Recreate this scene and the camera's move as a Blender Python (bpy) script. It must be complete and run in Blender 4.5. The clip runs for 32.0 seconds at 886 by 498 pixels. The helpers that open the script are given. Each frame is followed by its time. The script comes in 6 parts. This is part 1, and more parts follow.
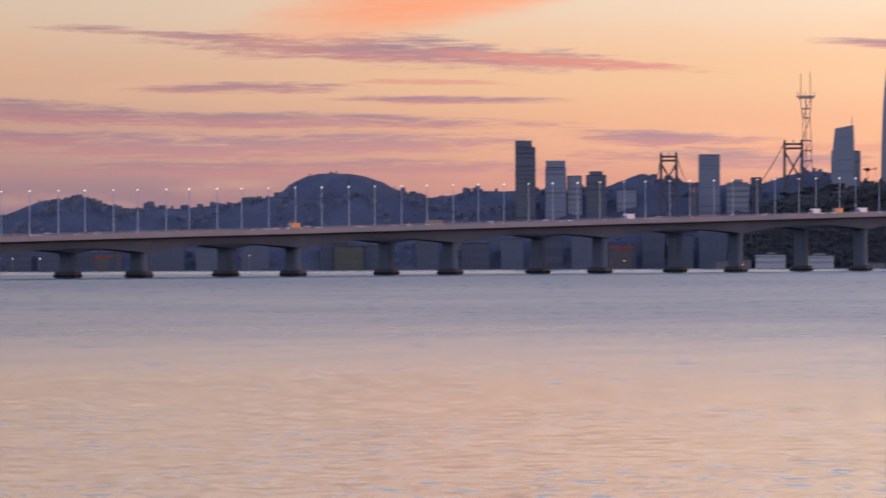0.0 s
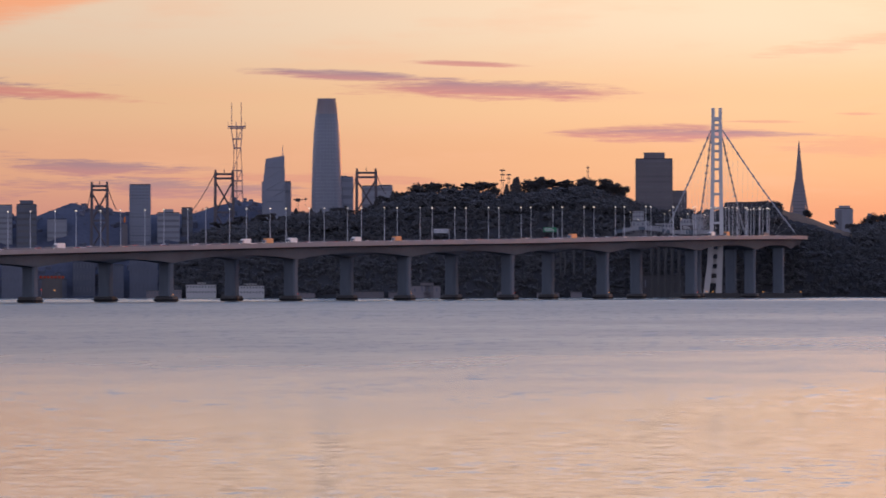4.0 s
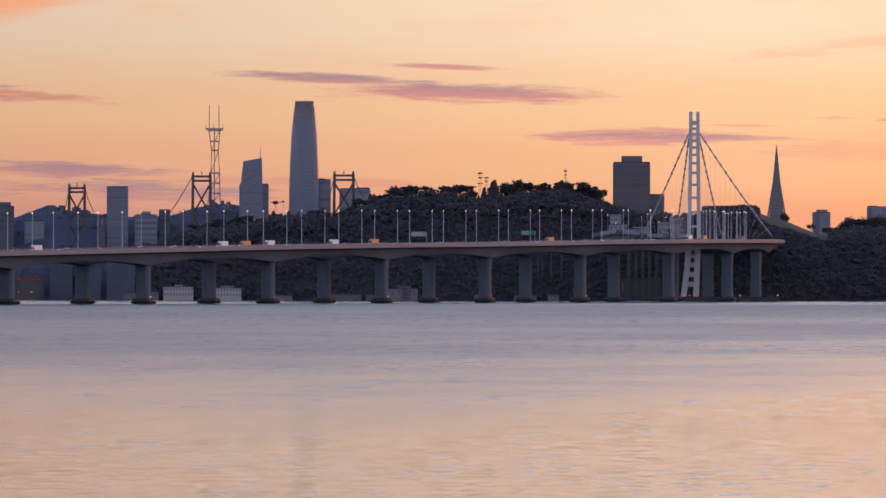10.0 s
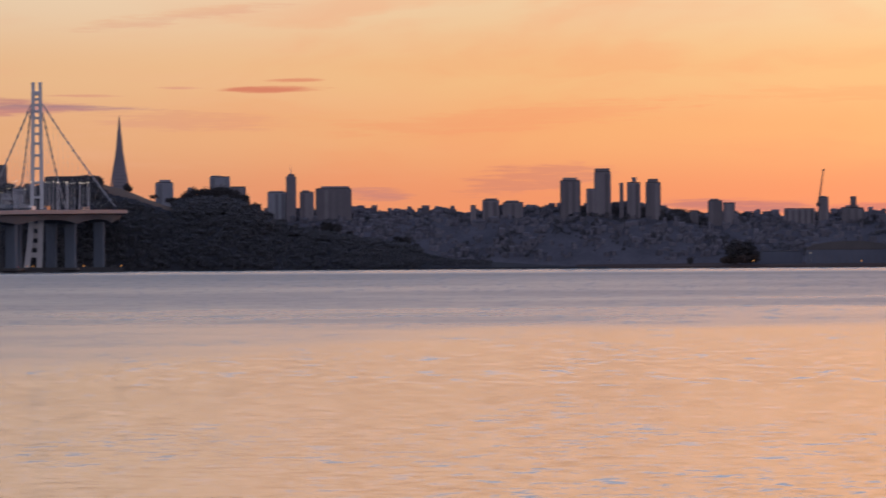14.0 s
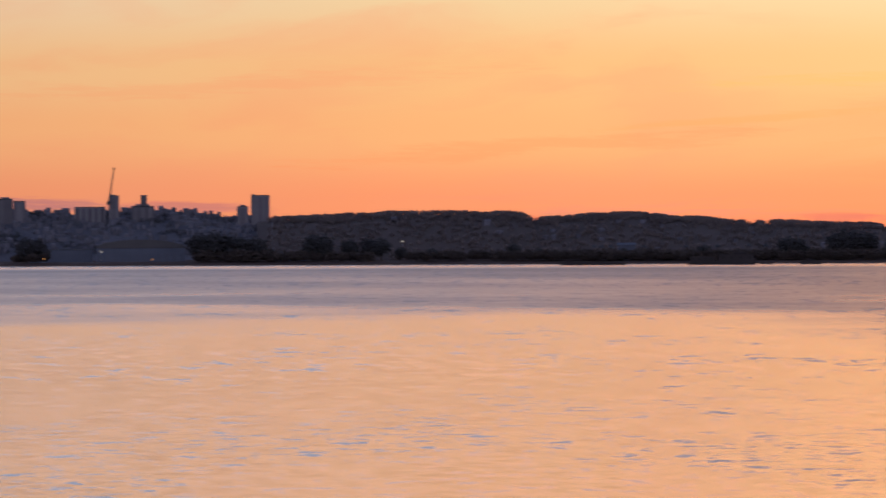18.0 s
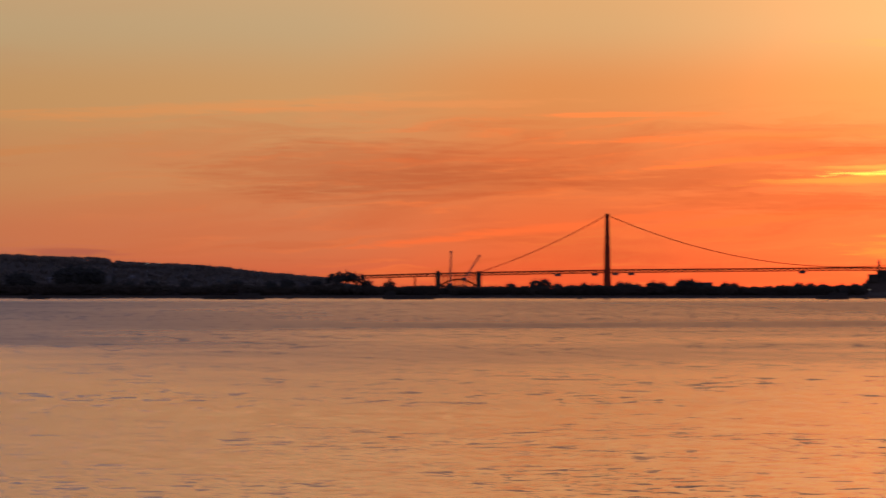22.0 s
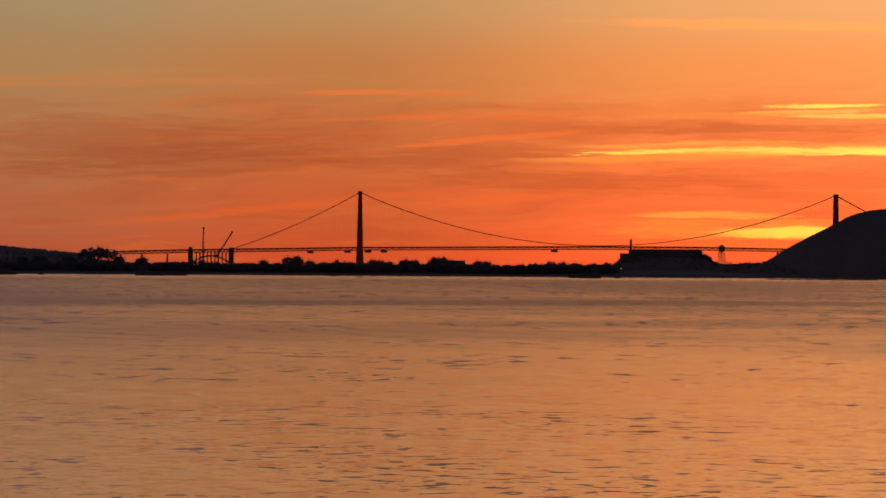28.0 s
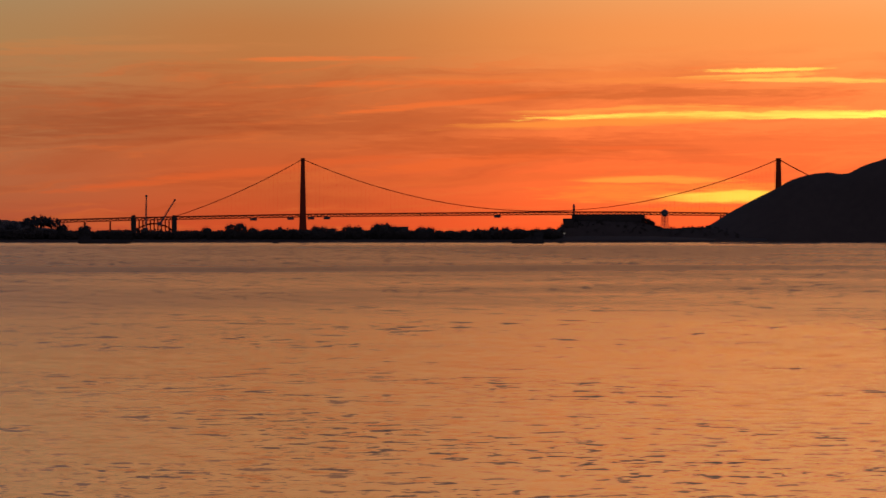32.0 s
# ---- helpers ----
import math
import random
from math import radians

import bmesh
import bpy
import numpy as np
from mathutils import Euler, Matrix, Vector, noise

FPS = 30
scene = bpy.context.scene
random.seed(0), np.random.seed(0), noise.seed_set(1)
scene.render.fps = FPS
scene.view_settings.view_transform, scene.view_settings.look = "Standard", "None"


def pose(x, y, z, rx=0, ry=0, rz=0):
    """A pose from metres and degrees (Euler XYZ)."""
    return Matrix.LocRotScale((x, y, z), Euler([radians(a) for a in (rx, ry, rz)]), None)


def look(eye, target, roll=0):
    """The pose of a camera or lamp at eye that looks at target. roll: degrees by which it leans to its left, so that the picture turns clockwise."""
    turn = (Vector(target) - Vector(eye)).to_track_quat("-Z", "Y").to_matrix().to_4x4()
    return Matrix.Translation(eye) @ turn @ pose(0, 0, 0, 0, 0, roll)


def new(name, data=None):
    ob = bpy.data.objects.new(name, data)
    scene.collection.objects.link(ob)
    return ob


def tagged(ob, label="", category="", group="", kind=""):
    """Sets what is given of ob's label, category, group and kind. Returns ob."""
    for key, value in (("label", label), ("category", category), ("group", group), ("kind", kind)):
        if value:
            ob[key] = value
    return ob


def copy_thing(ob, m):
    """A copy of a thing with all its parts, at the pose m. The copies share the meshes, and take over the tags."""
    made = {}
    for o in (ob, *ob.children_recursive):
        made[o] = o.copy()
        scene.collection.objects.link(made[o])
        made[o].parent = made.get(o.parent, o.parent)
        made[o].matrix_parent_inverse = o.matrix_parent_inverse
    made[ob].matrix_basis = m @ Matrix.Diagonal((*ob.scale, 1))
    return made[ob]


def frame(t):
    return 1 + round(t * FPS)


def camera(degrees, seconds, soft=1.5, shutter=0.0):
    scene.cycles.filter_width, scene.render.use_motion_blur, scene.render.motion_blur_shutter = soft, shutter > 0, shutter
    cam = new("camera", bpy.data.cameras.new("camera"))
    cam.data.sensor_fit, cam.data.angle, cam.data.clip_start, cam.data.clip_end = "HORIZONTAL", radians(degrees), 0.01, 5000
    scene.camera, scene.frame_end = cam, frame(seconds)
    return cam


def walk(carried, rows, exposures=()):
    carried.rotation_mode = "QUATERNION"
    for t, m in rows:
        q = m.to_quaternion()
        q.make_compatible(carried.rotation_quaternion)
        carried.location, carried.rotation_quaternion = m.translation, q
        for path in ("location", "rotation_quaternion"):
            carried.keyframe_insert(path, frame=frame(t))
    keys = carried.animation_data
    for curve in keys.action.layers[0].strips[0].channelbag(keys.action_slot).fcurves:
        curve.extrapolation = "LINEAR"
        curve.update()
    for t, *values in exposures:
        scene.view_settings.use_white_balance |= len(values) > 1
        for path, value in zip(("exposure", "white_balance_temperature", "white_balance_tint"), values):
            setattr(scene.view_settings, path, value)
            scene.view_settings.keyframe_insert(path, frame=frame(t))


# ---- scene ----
F = 9884.0          # bearings and heights are in units of 1/9884 radian, seen from the lookout
MID = 1640.0        # the bearing that lies along +y
EYE = 9.0           # the lookout's height over the water

cam = camera(9.07, 32.0, soft=1.55, shutter=0.5)
TURNS = [  # seconds, bearing, tilt and lean in degrees
    (0.0, -6.043, 0.102, -0.288), (0.5, -5.199, 0.171, -0.471), (1.0, -4.207, 0.159, -0.222), (1.5, -3.359, 0.067, -0.307),
    (2.0, -2.609, 0.012, -0.500), (2.5, -2.009, 0.136, -1.006), (3.0, -1.404, 0.399, -1.010), (3.5, -0.643, 0.431, -0.358),
    (4.0, -0.206, 0.387, -0.103), (4.5, 0.040, 0.285, -0.176), (6.5, -0.089, 0.528, -0.067), (7.0, -0.037, 0.441, -0.106),
    (7.5, 0.024, 0.577, -0.168), (8.0, 0.107, 0.658, 0.072), (8.5, 0.026, 0.420, -0.180), (9.0, 0.000, 0.381, 0.029),
    (9.5, 0.017, 0.404, -0.040), (10.0, 0.026, 0.417, 0.042), (10.5, 0.572, 0.380, -0.123), (11.0, 1.300, 0.244, -0.057),
    (11.5, 2.471, 0.118, -0.226), (12.0, 3.574, 0.037, -0.357), (12.5, 4.600, -0.089, -0.276), (13.0, 5.568, -0.138, -0.290),
    (13.5, 6.109, -0.025, -0.287), (15.5, 9.608, 0.205, -0.474), (16.0, 10.586, 0.205, -0.454), (16.5, 11.453, 0.103, -0.354),
    (17.0, 12.290, 0.036, -0.202), (17.5, 13.128, 0.058, -0.402), (18.0, 14.024, 0.048, -0.247), (18.5, 14.895, 0.037, -0.119),
    (19.0, 15.469, 0.086, 0.004), (19.5, 16.320, 0.106, -0.452), (20.0, 17.220, 0.230, -0.712), (20.5, 18.663, 0.271, -0.626),
    (21.0, 19.804, 0.405, 0.079), (21.5, 20.918, 0.401, 0.297), (22.0, 21.941, 0.392, 0.005), (22.5, 22.753, 0.228, -0.152),
    (23.0, 23.262, 0.025, -0.092), (23.5, 23.795, -0.084, -0.106), (24.0, 23.823, -0.177, -0.190), (24.5, 23.795, 0.026, -0.124),
    (25.0, 24.110, -0.171, -0.270), (25.5, 24.342, -0.249, -0.368), (27.5, 24.345, 0.156, 0.376), (28.0, 24.478, 0.166, 0.372),
    (28.5, 24.655, 0.153, 0.472), (29.0, 24.772, 0.130, 0.809), (29.5, 25.027, 0.007, 0.710), (30.0, 25.234, -0.105, 0.392),
    (30.5, 25.095, -0.103, 0.192), (31.0, 24.983, -0.091, 0.240), (31.5, 25.000, -0.137, 0.131), (32.0, 25.062, -0.180, -0.008)]
EXPOSURES = [(0, 0, 6500, 10), (1, 0.02, 6500, 10), (2, 0.12, 6500, 10), (2.5, 0.03, 6538, 10), (3, -0.06, 6575, 10), (4, 0.02, 6700, 10), (10, 0, 6700, 10), (10.5, 0.03, 6700, 10), (11, 0.12, 6700, 10), (11.4, 0.06, 6800, 10), (12, -0.1, 7050, 10), (13, -0.08, 7050, 10), (17, 0.08, 6635, 10), (18, 0.12, 6420, 10), (19, -0.12, 6460, 10), (20, -0.12, 6500, 10), (21.5, -0.04, 6538, 10), (21.8, -0.3, 6545, 10), (22, -0.58, 6550, 10), (22.6, -0.88, 6580, 10), (24, -0.9, 6650, 10), (28, -1, 6675, 10), (32, -1, 6700, 10)]  # seconds, stops, kelvin, tint


def heading(bearing, tilt, lean):
    a, e = radians(bearing) - MID / F, radians(tilt)
    way = Vector((math.sin(a) * math.cos(e), math.cos(a) * math.cos(e), math.sin(e)))
    return look((0, 0, EYE), Vector((0, 0, EYE)) + way * 1000, lean)


GAIN = 0.00025      # stops by which the sky brightens towards the sunset, for each unit of bearing


def stopped(t, stops):
    """The lens is stopped down as it turns towards the brighter west."""
    b = float(np.interp(t, [r[0] for r in TURNS], [r[1] for r in TURNS])) * F / 57.29578
    return stops - GAIN * (b - 400)


TIMES = sorted({r[0] for r in EXPOSURES} | {float(t) for t in range(33)})
walk(cam, [(t, heading(b, e, r)) for t, b, e, r in TURNS],
     [(t, stopped(t, float(np.interp(t, [r[0] for r in EXPOSURES], [r[1] for r in EXPOSURES]))),
       float(np.interp(t, [r[0] for r in EXPOSURES], [r[2] for r in EXPOSURES])), 10) for t in TIMES])


# ---- sky and sun ----
def lin(r, g, b):
    """A linear colour from the usual 0 to 255 values."""
    f = lambda v: v / 255 / 12.92 if v <= 10.3 else ((v / 255 + 0.055) / 1.055) ** 2.4
    return (f(r), f(g), f(b), 1.0)


class Nodes:
    """Short-hand for building node trees."""

    def __init__(self, tree):
        self.tree = tree
        tree.nodes.clear()

    def add(self, kind, **values):
        node = self.tree.nodes.new(kind)
        for key, value in values.items():
            setattr(node, key, value)
        return node

    def put(self, socket, value):
        if isinstance(value, bpy.types.NodeSocket):
            self.tree.links.new(value, socket)
        elif value is not None:
            socket.default_value = value

    def math(self, op, a, b=None, c=None):
        node = self.add("ShaderNodeMath", operation=op)
        for i, v in enumerate((a, b, c)):
            self.put(node.inputs[i], v)
        return node.outputs[0]

    def step(self, v, a, b, lo=0.0, hi=1.0):
        node = self.add("ShaderNodeMapRange", interpolation_type="SMOOTHSTEP")
        for i, x in enumerate((v, a, b, lo, hi)):
            self.put(node.inputs[i], x)
        return node.outputs[0]

    def mix(self, fac, a, b, blend="MIX"):
        node = self.add("ShaderNodeMix", data_type="RGBA", blend_type=blend)
        self.put(node.inputs[0], fac)
        self.put(node.inputs[6], a)
        self.put(node.inputs[7], b)
        return node.outputs[2]

    def ramp(self, fac, stops, ease="LINEAR"):
        node = self.add("ShaderNodeValToRGB")
        node.color_ramp.interpolation = ease
        els = node.color_ramp.elements
        while len(els) < len(stops):
            els.new(0.5)
        for el, (p, c) in zip(els, stops):
            el.position, el.color = p, c
        self.put(node.inputs[0], fac)
        return node.outputs[0]

    def noise(self, vec, scale=1.0, detail=3.0, rough=0.5, warp=0.0):
        node = self.add("ShaderNodeTexNoise")
        self.put(node.inputs["Vector"], vec)
        node.inputs["Scale"].default_value, node.inputs["Detail"].default_value = scale, detail
        node.inputs["Roughness"].default_value, node.inputs["Distortion"].default_value = rough, warp
        return node.outputs["Fac"]

    def vec(self, x, y, z=0.0):
        node = self.add("ShaderNodeCombineXYZ")
        for i, v in enumerate((x, y, z)):
            self.put(node.inputs[i], v)
        return node.outputs[0]


world = bpy.data.worlds.new("dusk_sky")
scene.world = world
world.use_nodes = True
w = Nodes(world.node_tree)
ray = w.add("ShaderNodeTexCoord").outputs["Generated"]
axes = w.add("ShaderNodeSeparateXYZ")
w.put(axes.inputs[0], ray)
az = w.math("ARCTAN2", axes.outputs[0], axes.outputs[1])
el = w.math("ARCSINE", axes.outputs[2])
bv = w.math("MULTIPLY_ADD", az, F, MID)
ev = w.math("MULTIPLY", el, F)
e1 = w.math("DIVIDE", ev, 500.0)

# the glow over the horizon, by bearing: colours at rising heights
GLOW = [
    (-1700, [(0.0, (144, 122, 146)), (0.2, (166, 134, 146)), (0.42, (206, 162, 150)), (0.62, (228, 184, 156)), (0.92, (232, 205, 180))]),
    (-700, [(0.0, (190, 138, 140)), (0.22, (216, 152, 138)), (0.45, (237, 178, 144)), (0.65, (239, 193, 154)), (0.95, (238, 211, 186))]),
    (400, [(0.0, (222, 142, 118)), (0.2, (234, 158, 122)), (0.45, (243, 184, 140)), (0.65, (246, 198, 154)), (0.95, (246, 218, 188))]),
    (1500, [(0.0, (232, 132, 102)), (0.2, (243, 152, 109)), (0.45, (246, 176, 121)), (0.65, (243, 190, 136)), (0.95, (238, 205, 166))]),
    (2600, [(0.0, (242, 122, 86)), (0.18, (250, 151, 103)), (0.42, (248, 177, 116)), (0.65, (244, 186, 124)), (0.95, (238, 204, 154))]),
    (3500, [(0.0, (258, 122, 80)), (0.18, (258, 146, 94)), (0.42, (256, 170, 110)), (0.68, (250, 188, 124)), (0.95, (240, 202, 150))]),
    (4000, [(0.0, (292, 114, 62)), (0.18, (284, 132, 72)), (0.42, (270, 148, 84)), (0.68, (266, 172, 100)), (0.95, (258, 200, 136))]),
    (4700, [(0.0, (352, 132, 64)), (0.18, (352, 152, 76)), (0.42, (340, 172, 90)), (0.68, (318, 194, 106)), (0.95, (304, 216, 138))]),
]
col = None
for i, (b, stops) in enumerate(GLOW):
    here = w.ramp(e1, [(p, lin(*c)) for p, c in stops], "EASE")
    col = here if col is None else w.mix(w.step(bv, GLOW[i - 1][0], b), col, here)

# streaked veils over the western glow, combed along the wind
warp = w.noise(w.vec(w.math("DIVIDE", bv, 340.0), w.math("DIVIDE", ev, 60.0)), 1.0, 5.0, 0.6)
fine = w.noise(w.vec(w.math("DIVIDE", bv, 150.0), w.math("DIVIDE", ev, 11.0), 3.0), 1.0, 6.0, 0.62, 0.5)
wisp = w.noise(w.vec(w.math("DIVIDE", bv, 46.0), w.math("DIVIDE", ev, 4.0), 9.0), 1.0, 4.0, 0.6, 0.4)
bend = w.math("ADD", w.math("SUBTRACT", ev, w.math("MULTIPLY", bv, 0.06)), w.math("MULTIPLY_ADD", warp, 70.0, -35.0))
veil = w.noise(w.vec(w.math("DIVIDE", bv, 420.0), w.math("DIVIDE", bend, 46.0), 7.3), 1.0, 6.0, 0.58, 0.7)
comb = w.noise(w.vec(w.math("DIVIDE", bv, 260.0), w.math("DIVIDE", bend, 15.0), 2.1), 1.0, 6.0, 0.6, 0.6)
west = w.step(bv, 2900.0, 3900.0)
low = w.math("MULTIPLY", west, w.step(ev, 345.0, 270.0))
col = w.mix(w.math("MULTIPLY", low, w.step(veil, 0.42, 0.68, 0.0, 0.42)), col, lin(248, 112, 60))
col = w.mix(w.math("MULTIPLY", low, w.step(comb, 0.48, 0.72, 0.0, 0.42)), col, lin(318, 156, 78))
col = w.mix(w.math("MULTIPLY", low, w.step(fine, 0.55, 0.75, 0.0, 0.14)), col, lin(216, 92, 52))
# faint salmon haze in soft patches over the calmer sky, and mauve haze on the horizon
patchy = w.noise(w.vec(w.math("DIVIDE", bv, 420.0), w.math("DIVIDE", bend, 110.0), 21.0), 1.0, 4.0, 0.55, 0.4)
calm = w.math("MULTIPLY", w.step(bv, 3500.0, 2700.0), w.step(bv, 500.0, 1000.0))
col = w.mix(w.math("MULTIPLY", calm, w.step(patchy, 0.42, 0.68, 0.0, 0.3)), col, lin(246, 154, 112))
col = w.mix(w.math("MULTIPLY", w.math("MULTIPLY", calm, w.step(ev, 120.0, 50.0)), w.step(comb, 0.46, 0.66, 0.0, 0.5)), col, lin(216, 132, 120))
soft = w.math("MULTIPLY", w.step(warp, 0.46, 0.72, 0.0, 0.3), w.step(bv, 1400.0, 500.0))
col = w.mix(soft, col, lin(248, 190, 156))

# clouds: bearing, height, half length, half thickness, slope, cover, colour, raggedness
MAUVE, PINK, GOLD, RUST = (168, 136, 148), (222, 150, 136), (392, 338, 140), (206, 80, 44)
BLAZE = (330, 158, 76)
CLOUDS = [
    (-1110, 366, 400, 26, -0.05, 1.0, MAUVE, 1.0), (-1500, 398, 260, 6, -0.06, 0.85, MAUVE, 1.0), (-830, 350, 260, 10, -0.075, 0.9, PINK, 0.8), (-1640, 412, 70, 4, -0.05, 0.5, MAUVE, 1.0),
    (-1390, 304, 200, 10, 0.0, 0.9, MAUVE, 1.0), (-1056, 313, 140, 6, -0.02, 0.6, PINK, 1.0), (-1030, 281, 200, 8, -0.01, 0.95, MAUVE, 0.8),
    (-1376, 247, 520, 13, -0.02, 0.9, MAUVE, 1.0), (-1420, 204, 520, 22, 0.0, 0.8, (176, 140, 152), 1.3), (-1300, 160, 520, 16, 0.0, 0.75, (180, 138, 146), 1.3),
    (-640, 212, 190, 14, -0.01, 0.9, MAUVE, 1.0), (-540, 176, 240, 16, -0.03, 0.75, MAUVE, 1.2), (-1760, 262, 190, 22, -0.05, 0.85, MAUVE, 1.0), (-1790, 218, 200, 12, -0.02, 0.8, MAUVE, 1.0),
    (-200, 374, 200, 9, -0.045, 0.95, MAUVE, 0.8), (45, 346, 235, 18, -0.012, 1.0, (206, 148, 142), 0.9), (50, 353, 170, 12, -0.02, 0.75, MAUVE, 0.8), (3, 395, 110, 5, -0.04, 0.9, (206, 146, 142), 0.7),
    (360, 271, 180, 14, 0.0, 0.95, (208, 148, 140), 0.9), (420, 270, 210, 7, -0.015, 0.7, MAUVE, 0.8), (530, 290, 70, 3, -0.01, 0.6, PINK, 0.8), (700, 304, 40, 3, 0.0, 0.5, PINK, 0.8),
    (-950, 500, 430, 74, 0.22, 1.0, (255, 168, 128), 0.25), (-700, 540, 330, 50, 0.2, 1.0, (255, 176, 134), 0.25), (-250, 190, 260, 10, -0.03, 0.5, PINK, 1.0),
    (690, 430, 190, 12, 0.13, 0.4, (240, 180, 146), 1.2), (720, 246, 160, 18, -0.06, 0.3, PINK, 1.3),
    (865, 301, 92, 6, 0.0, 0.95, (222, 134, 108), 0.7), (905, 317, 50, 4, 0.01, 0.75, (226, 140, 112), 0.7), (1045, 115, 60, 13, 0.0, 0.75, (204, 136, 128), 0.9), (1330, 138, 130, 24, 0.08, 0.65, (214, 138, 118), 1.2),
    (1250, 245, 320, 22, 0.06, 0.3, (244, 150, 112), 1.2), (1690, 90, 150, 13, -0.02, 0.85, (196, 124, 120), 0.8), (1960, 84, 150, 11, -0.02, 0.8, (206, 124, 114), 0.9), (3130, 62, 95, 8, -0.03, 0.7, (214, 116, 96), 0.9),
    (2050, 300, 480, 16, 0.05, 0.3, (248, 160, 112), 1.2), (2600, 190, 420, 16, 0.07, 0.3, (252, 146, 92), 1.2), (2200, 56, 520, 12, 0.0, 0.5, (240, 116, 84), 1.0), (3000, 40, 480, 10, -0.03, 0.5, (246, 106, 72), 1.0),
    (3300, 316, 480, 11, 0.05, 0.75, (274, 184, 112), 1.0), (3000, 238, 300, 8, 0.06, 0.45, (262, 166, 98), 1.0), (3640, 212, 330, 48, 0.03, 0.42, (232, 112, 66), 0.7),
    (3760, 182, 330, 36, 0.04, 0.25, (200, 82, 48), 0.7), (3700, 320, 330, 8, 0.03, 0.5, (288, 180, 106), 1.0), (4100, 305, 170, 5, 0.0, 0.95, (318, 168, 88), 0.9), (3960, 104, 330, 9, 0.10, 0.75, (310, 138, 70), 1.0),
    (4250, 190, 300, 22, 0.03, 0.4, (236, 106, 58), 0.8), (4330, 226, 240, 6, 0.09, 0.8, BLAZE, 1.0), (4250, 262, 260, 6, 0.02, 0.55, BLAZE, 1.0), (4420, 128, 330, 10, 0.09, 0.8, (322, 144, 70), 1.1), (4450, 150, 300, 20, 0.0, 0.5, (250, 116, 60), 1.0),
    (4560, 275, 300, 7, 0.02, 0.6, (318, 172, 88), 1.0), (4800, 428, 320, 11, -0.015, 1.0, (346, 218, 122), 0.8), (4900, 287, 110, 4, 0.01, 1.0, (360, 286, 124), 1.2), (4860, 276, 150, 4, 0.03, 0.8, (346, 240, 112), 1.2), (4720, 268, 180, 7, 0.02, 0.7, (326, 184, 90), 0.9), (4990, 268, 140, 5, -0.01, 0.9, (350, 250, 116), 1.3),
    (4720, 244, 330, 10, 0.01, 0.6, (262, 130, 66), 1.1), (4950, 206, 480, 7, 0.012, 1.0, GOLD, 1.1), (4800, 210, 300, 12, 0.0, 0.6, (350, 214, 96), 1.2), (4600, 192, 280, 8, 0.03, 0.9, (340, 196, 86), 0.8), (4860, 158, 420, 24, 0.0, 0.55, (292, 134, 70), 1.0),
    (4770, 68, 280, 22, 0.0, 0.95, (330, 176, 76), 0.9), (4700, 92, 150, 7, 0.0, 0.95, (352, 206, 86), 0.8), (4620, 216, 190, 4, 0.03, 0.8, (335, 212, 98), 0.8), (4850, 62, 150, 13, 0.0, 0.95, (372, 286, 108), 0.8),
    (4830, 36, 210, 8, 0.0, 0.8, (340, 150, 62), 0.9), (4480, 96, 300, 8, 0.05, 0.6, (312, 142, 72), 1.0), (4640, 148, 130, 4, 0.0, 0.7, (322, 142, 70), 0.9),
]
for b0, e0, ln, th, slope, cover, tone, rag in CLOUDS:
    db = w.math("MULTIPLY_ADD", bv, 1.0 / ln, -b0 / ln)
    de = w.math("MULTIPLY_ADD", db, -slope * ln / th, w.math("MULTIPLY_ADD", ev, 1.0 / th, -e0 / th))
    de = w.math("ADD", de, w.math("MULTIPLY_ADD", warp, 2.0 * rag, -1.0 * rag))
    q = w.math("ADD", w.math("MULTIPLY", db, db), w.math("MULTIPLY", de, de))
    q = w.math("ADD", w.math("SUBTRACT", 1.18, q), w.math("ADD", w.math("MULTIPLY_ADD", fine, 3.4 * rag, -1.7 * rag), w.math("MULTIPLY_ADD", wisp, 1.8 * rag, -0.9 * rag)))
    body = lin(*tone)
    if b0 < 800 and rag > 0.3:   # rosy undersides where the glow reaches them
        body = w.mix(w.step(de, 0.7, -0.6, 0.0, 0.5), body, lin(222, 148, 140))
    col = w.mix(w.step(q, -0.25, 1.2 if rag > 0.3 else 1.3, 0.0, cover), col, body)

# the higher sky, and the blue dusk in the east
height = w.math("DIVIDE", el, math.pi / 2)
up = w.ramp(height, [
    (0.0, lin(266, 232, 200)), (0.045, lin(310, 252, 206)), (0.075, lin(276, 238, 222)), (0.12, lin(226, 228, 246)), (0.2, lin(198, 228, 282)), (0.3, lin(172, 216, 286)), (0.5, lin(116, 142, 202)), (1.0, lin(74, 92, 138))])
up_west = w.ramp(height, [
    (0.0, lin(290, 198, 126)), (0.045, lin(362, 228, 140)), (0.08, lin(282, 190, 130)), (0.14, lin(160, 130, 116)), (0.3, lin(108, 100, 106)), (0.5, lin(88, 98, 132)), (1.0, lin(74, 90, 132))])
warm_low, warm_high = w.step(bv, -400.0, 3400.0), w.step(bv, 1500.0, 4200.0)
warmth = w.math("ADD", warm_low, w.math("MULTIPLY", w.math("SUBTRACT", warm_high, warm_low), w.step(ev, 750.0, 1500.0)))
up = w.mix(warmth, up, up_west)
col = w.mix(w.step(ev, 430.0, 1000.0), col, up)
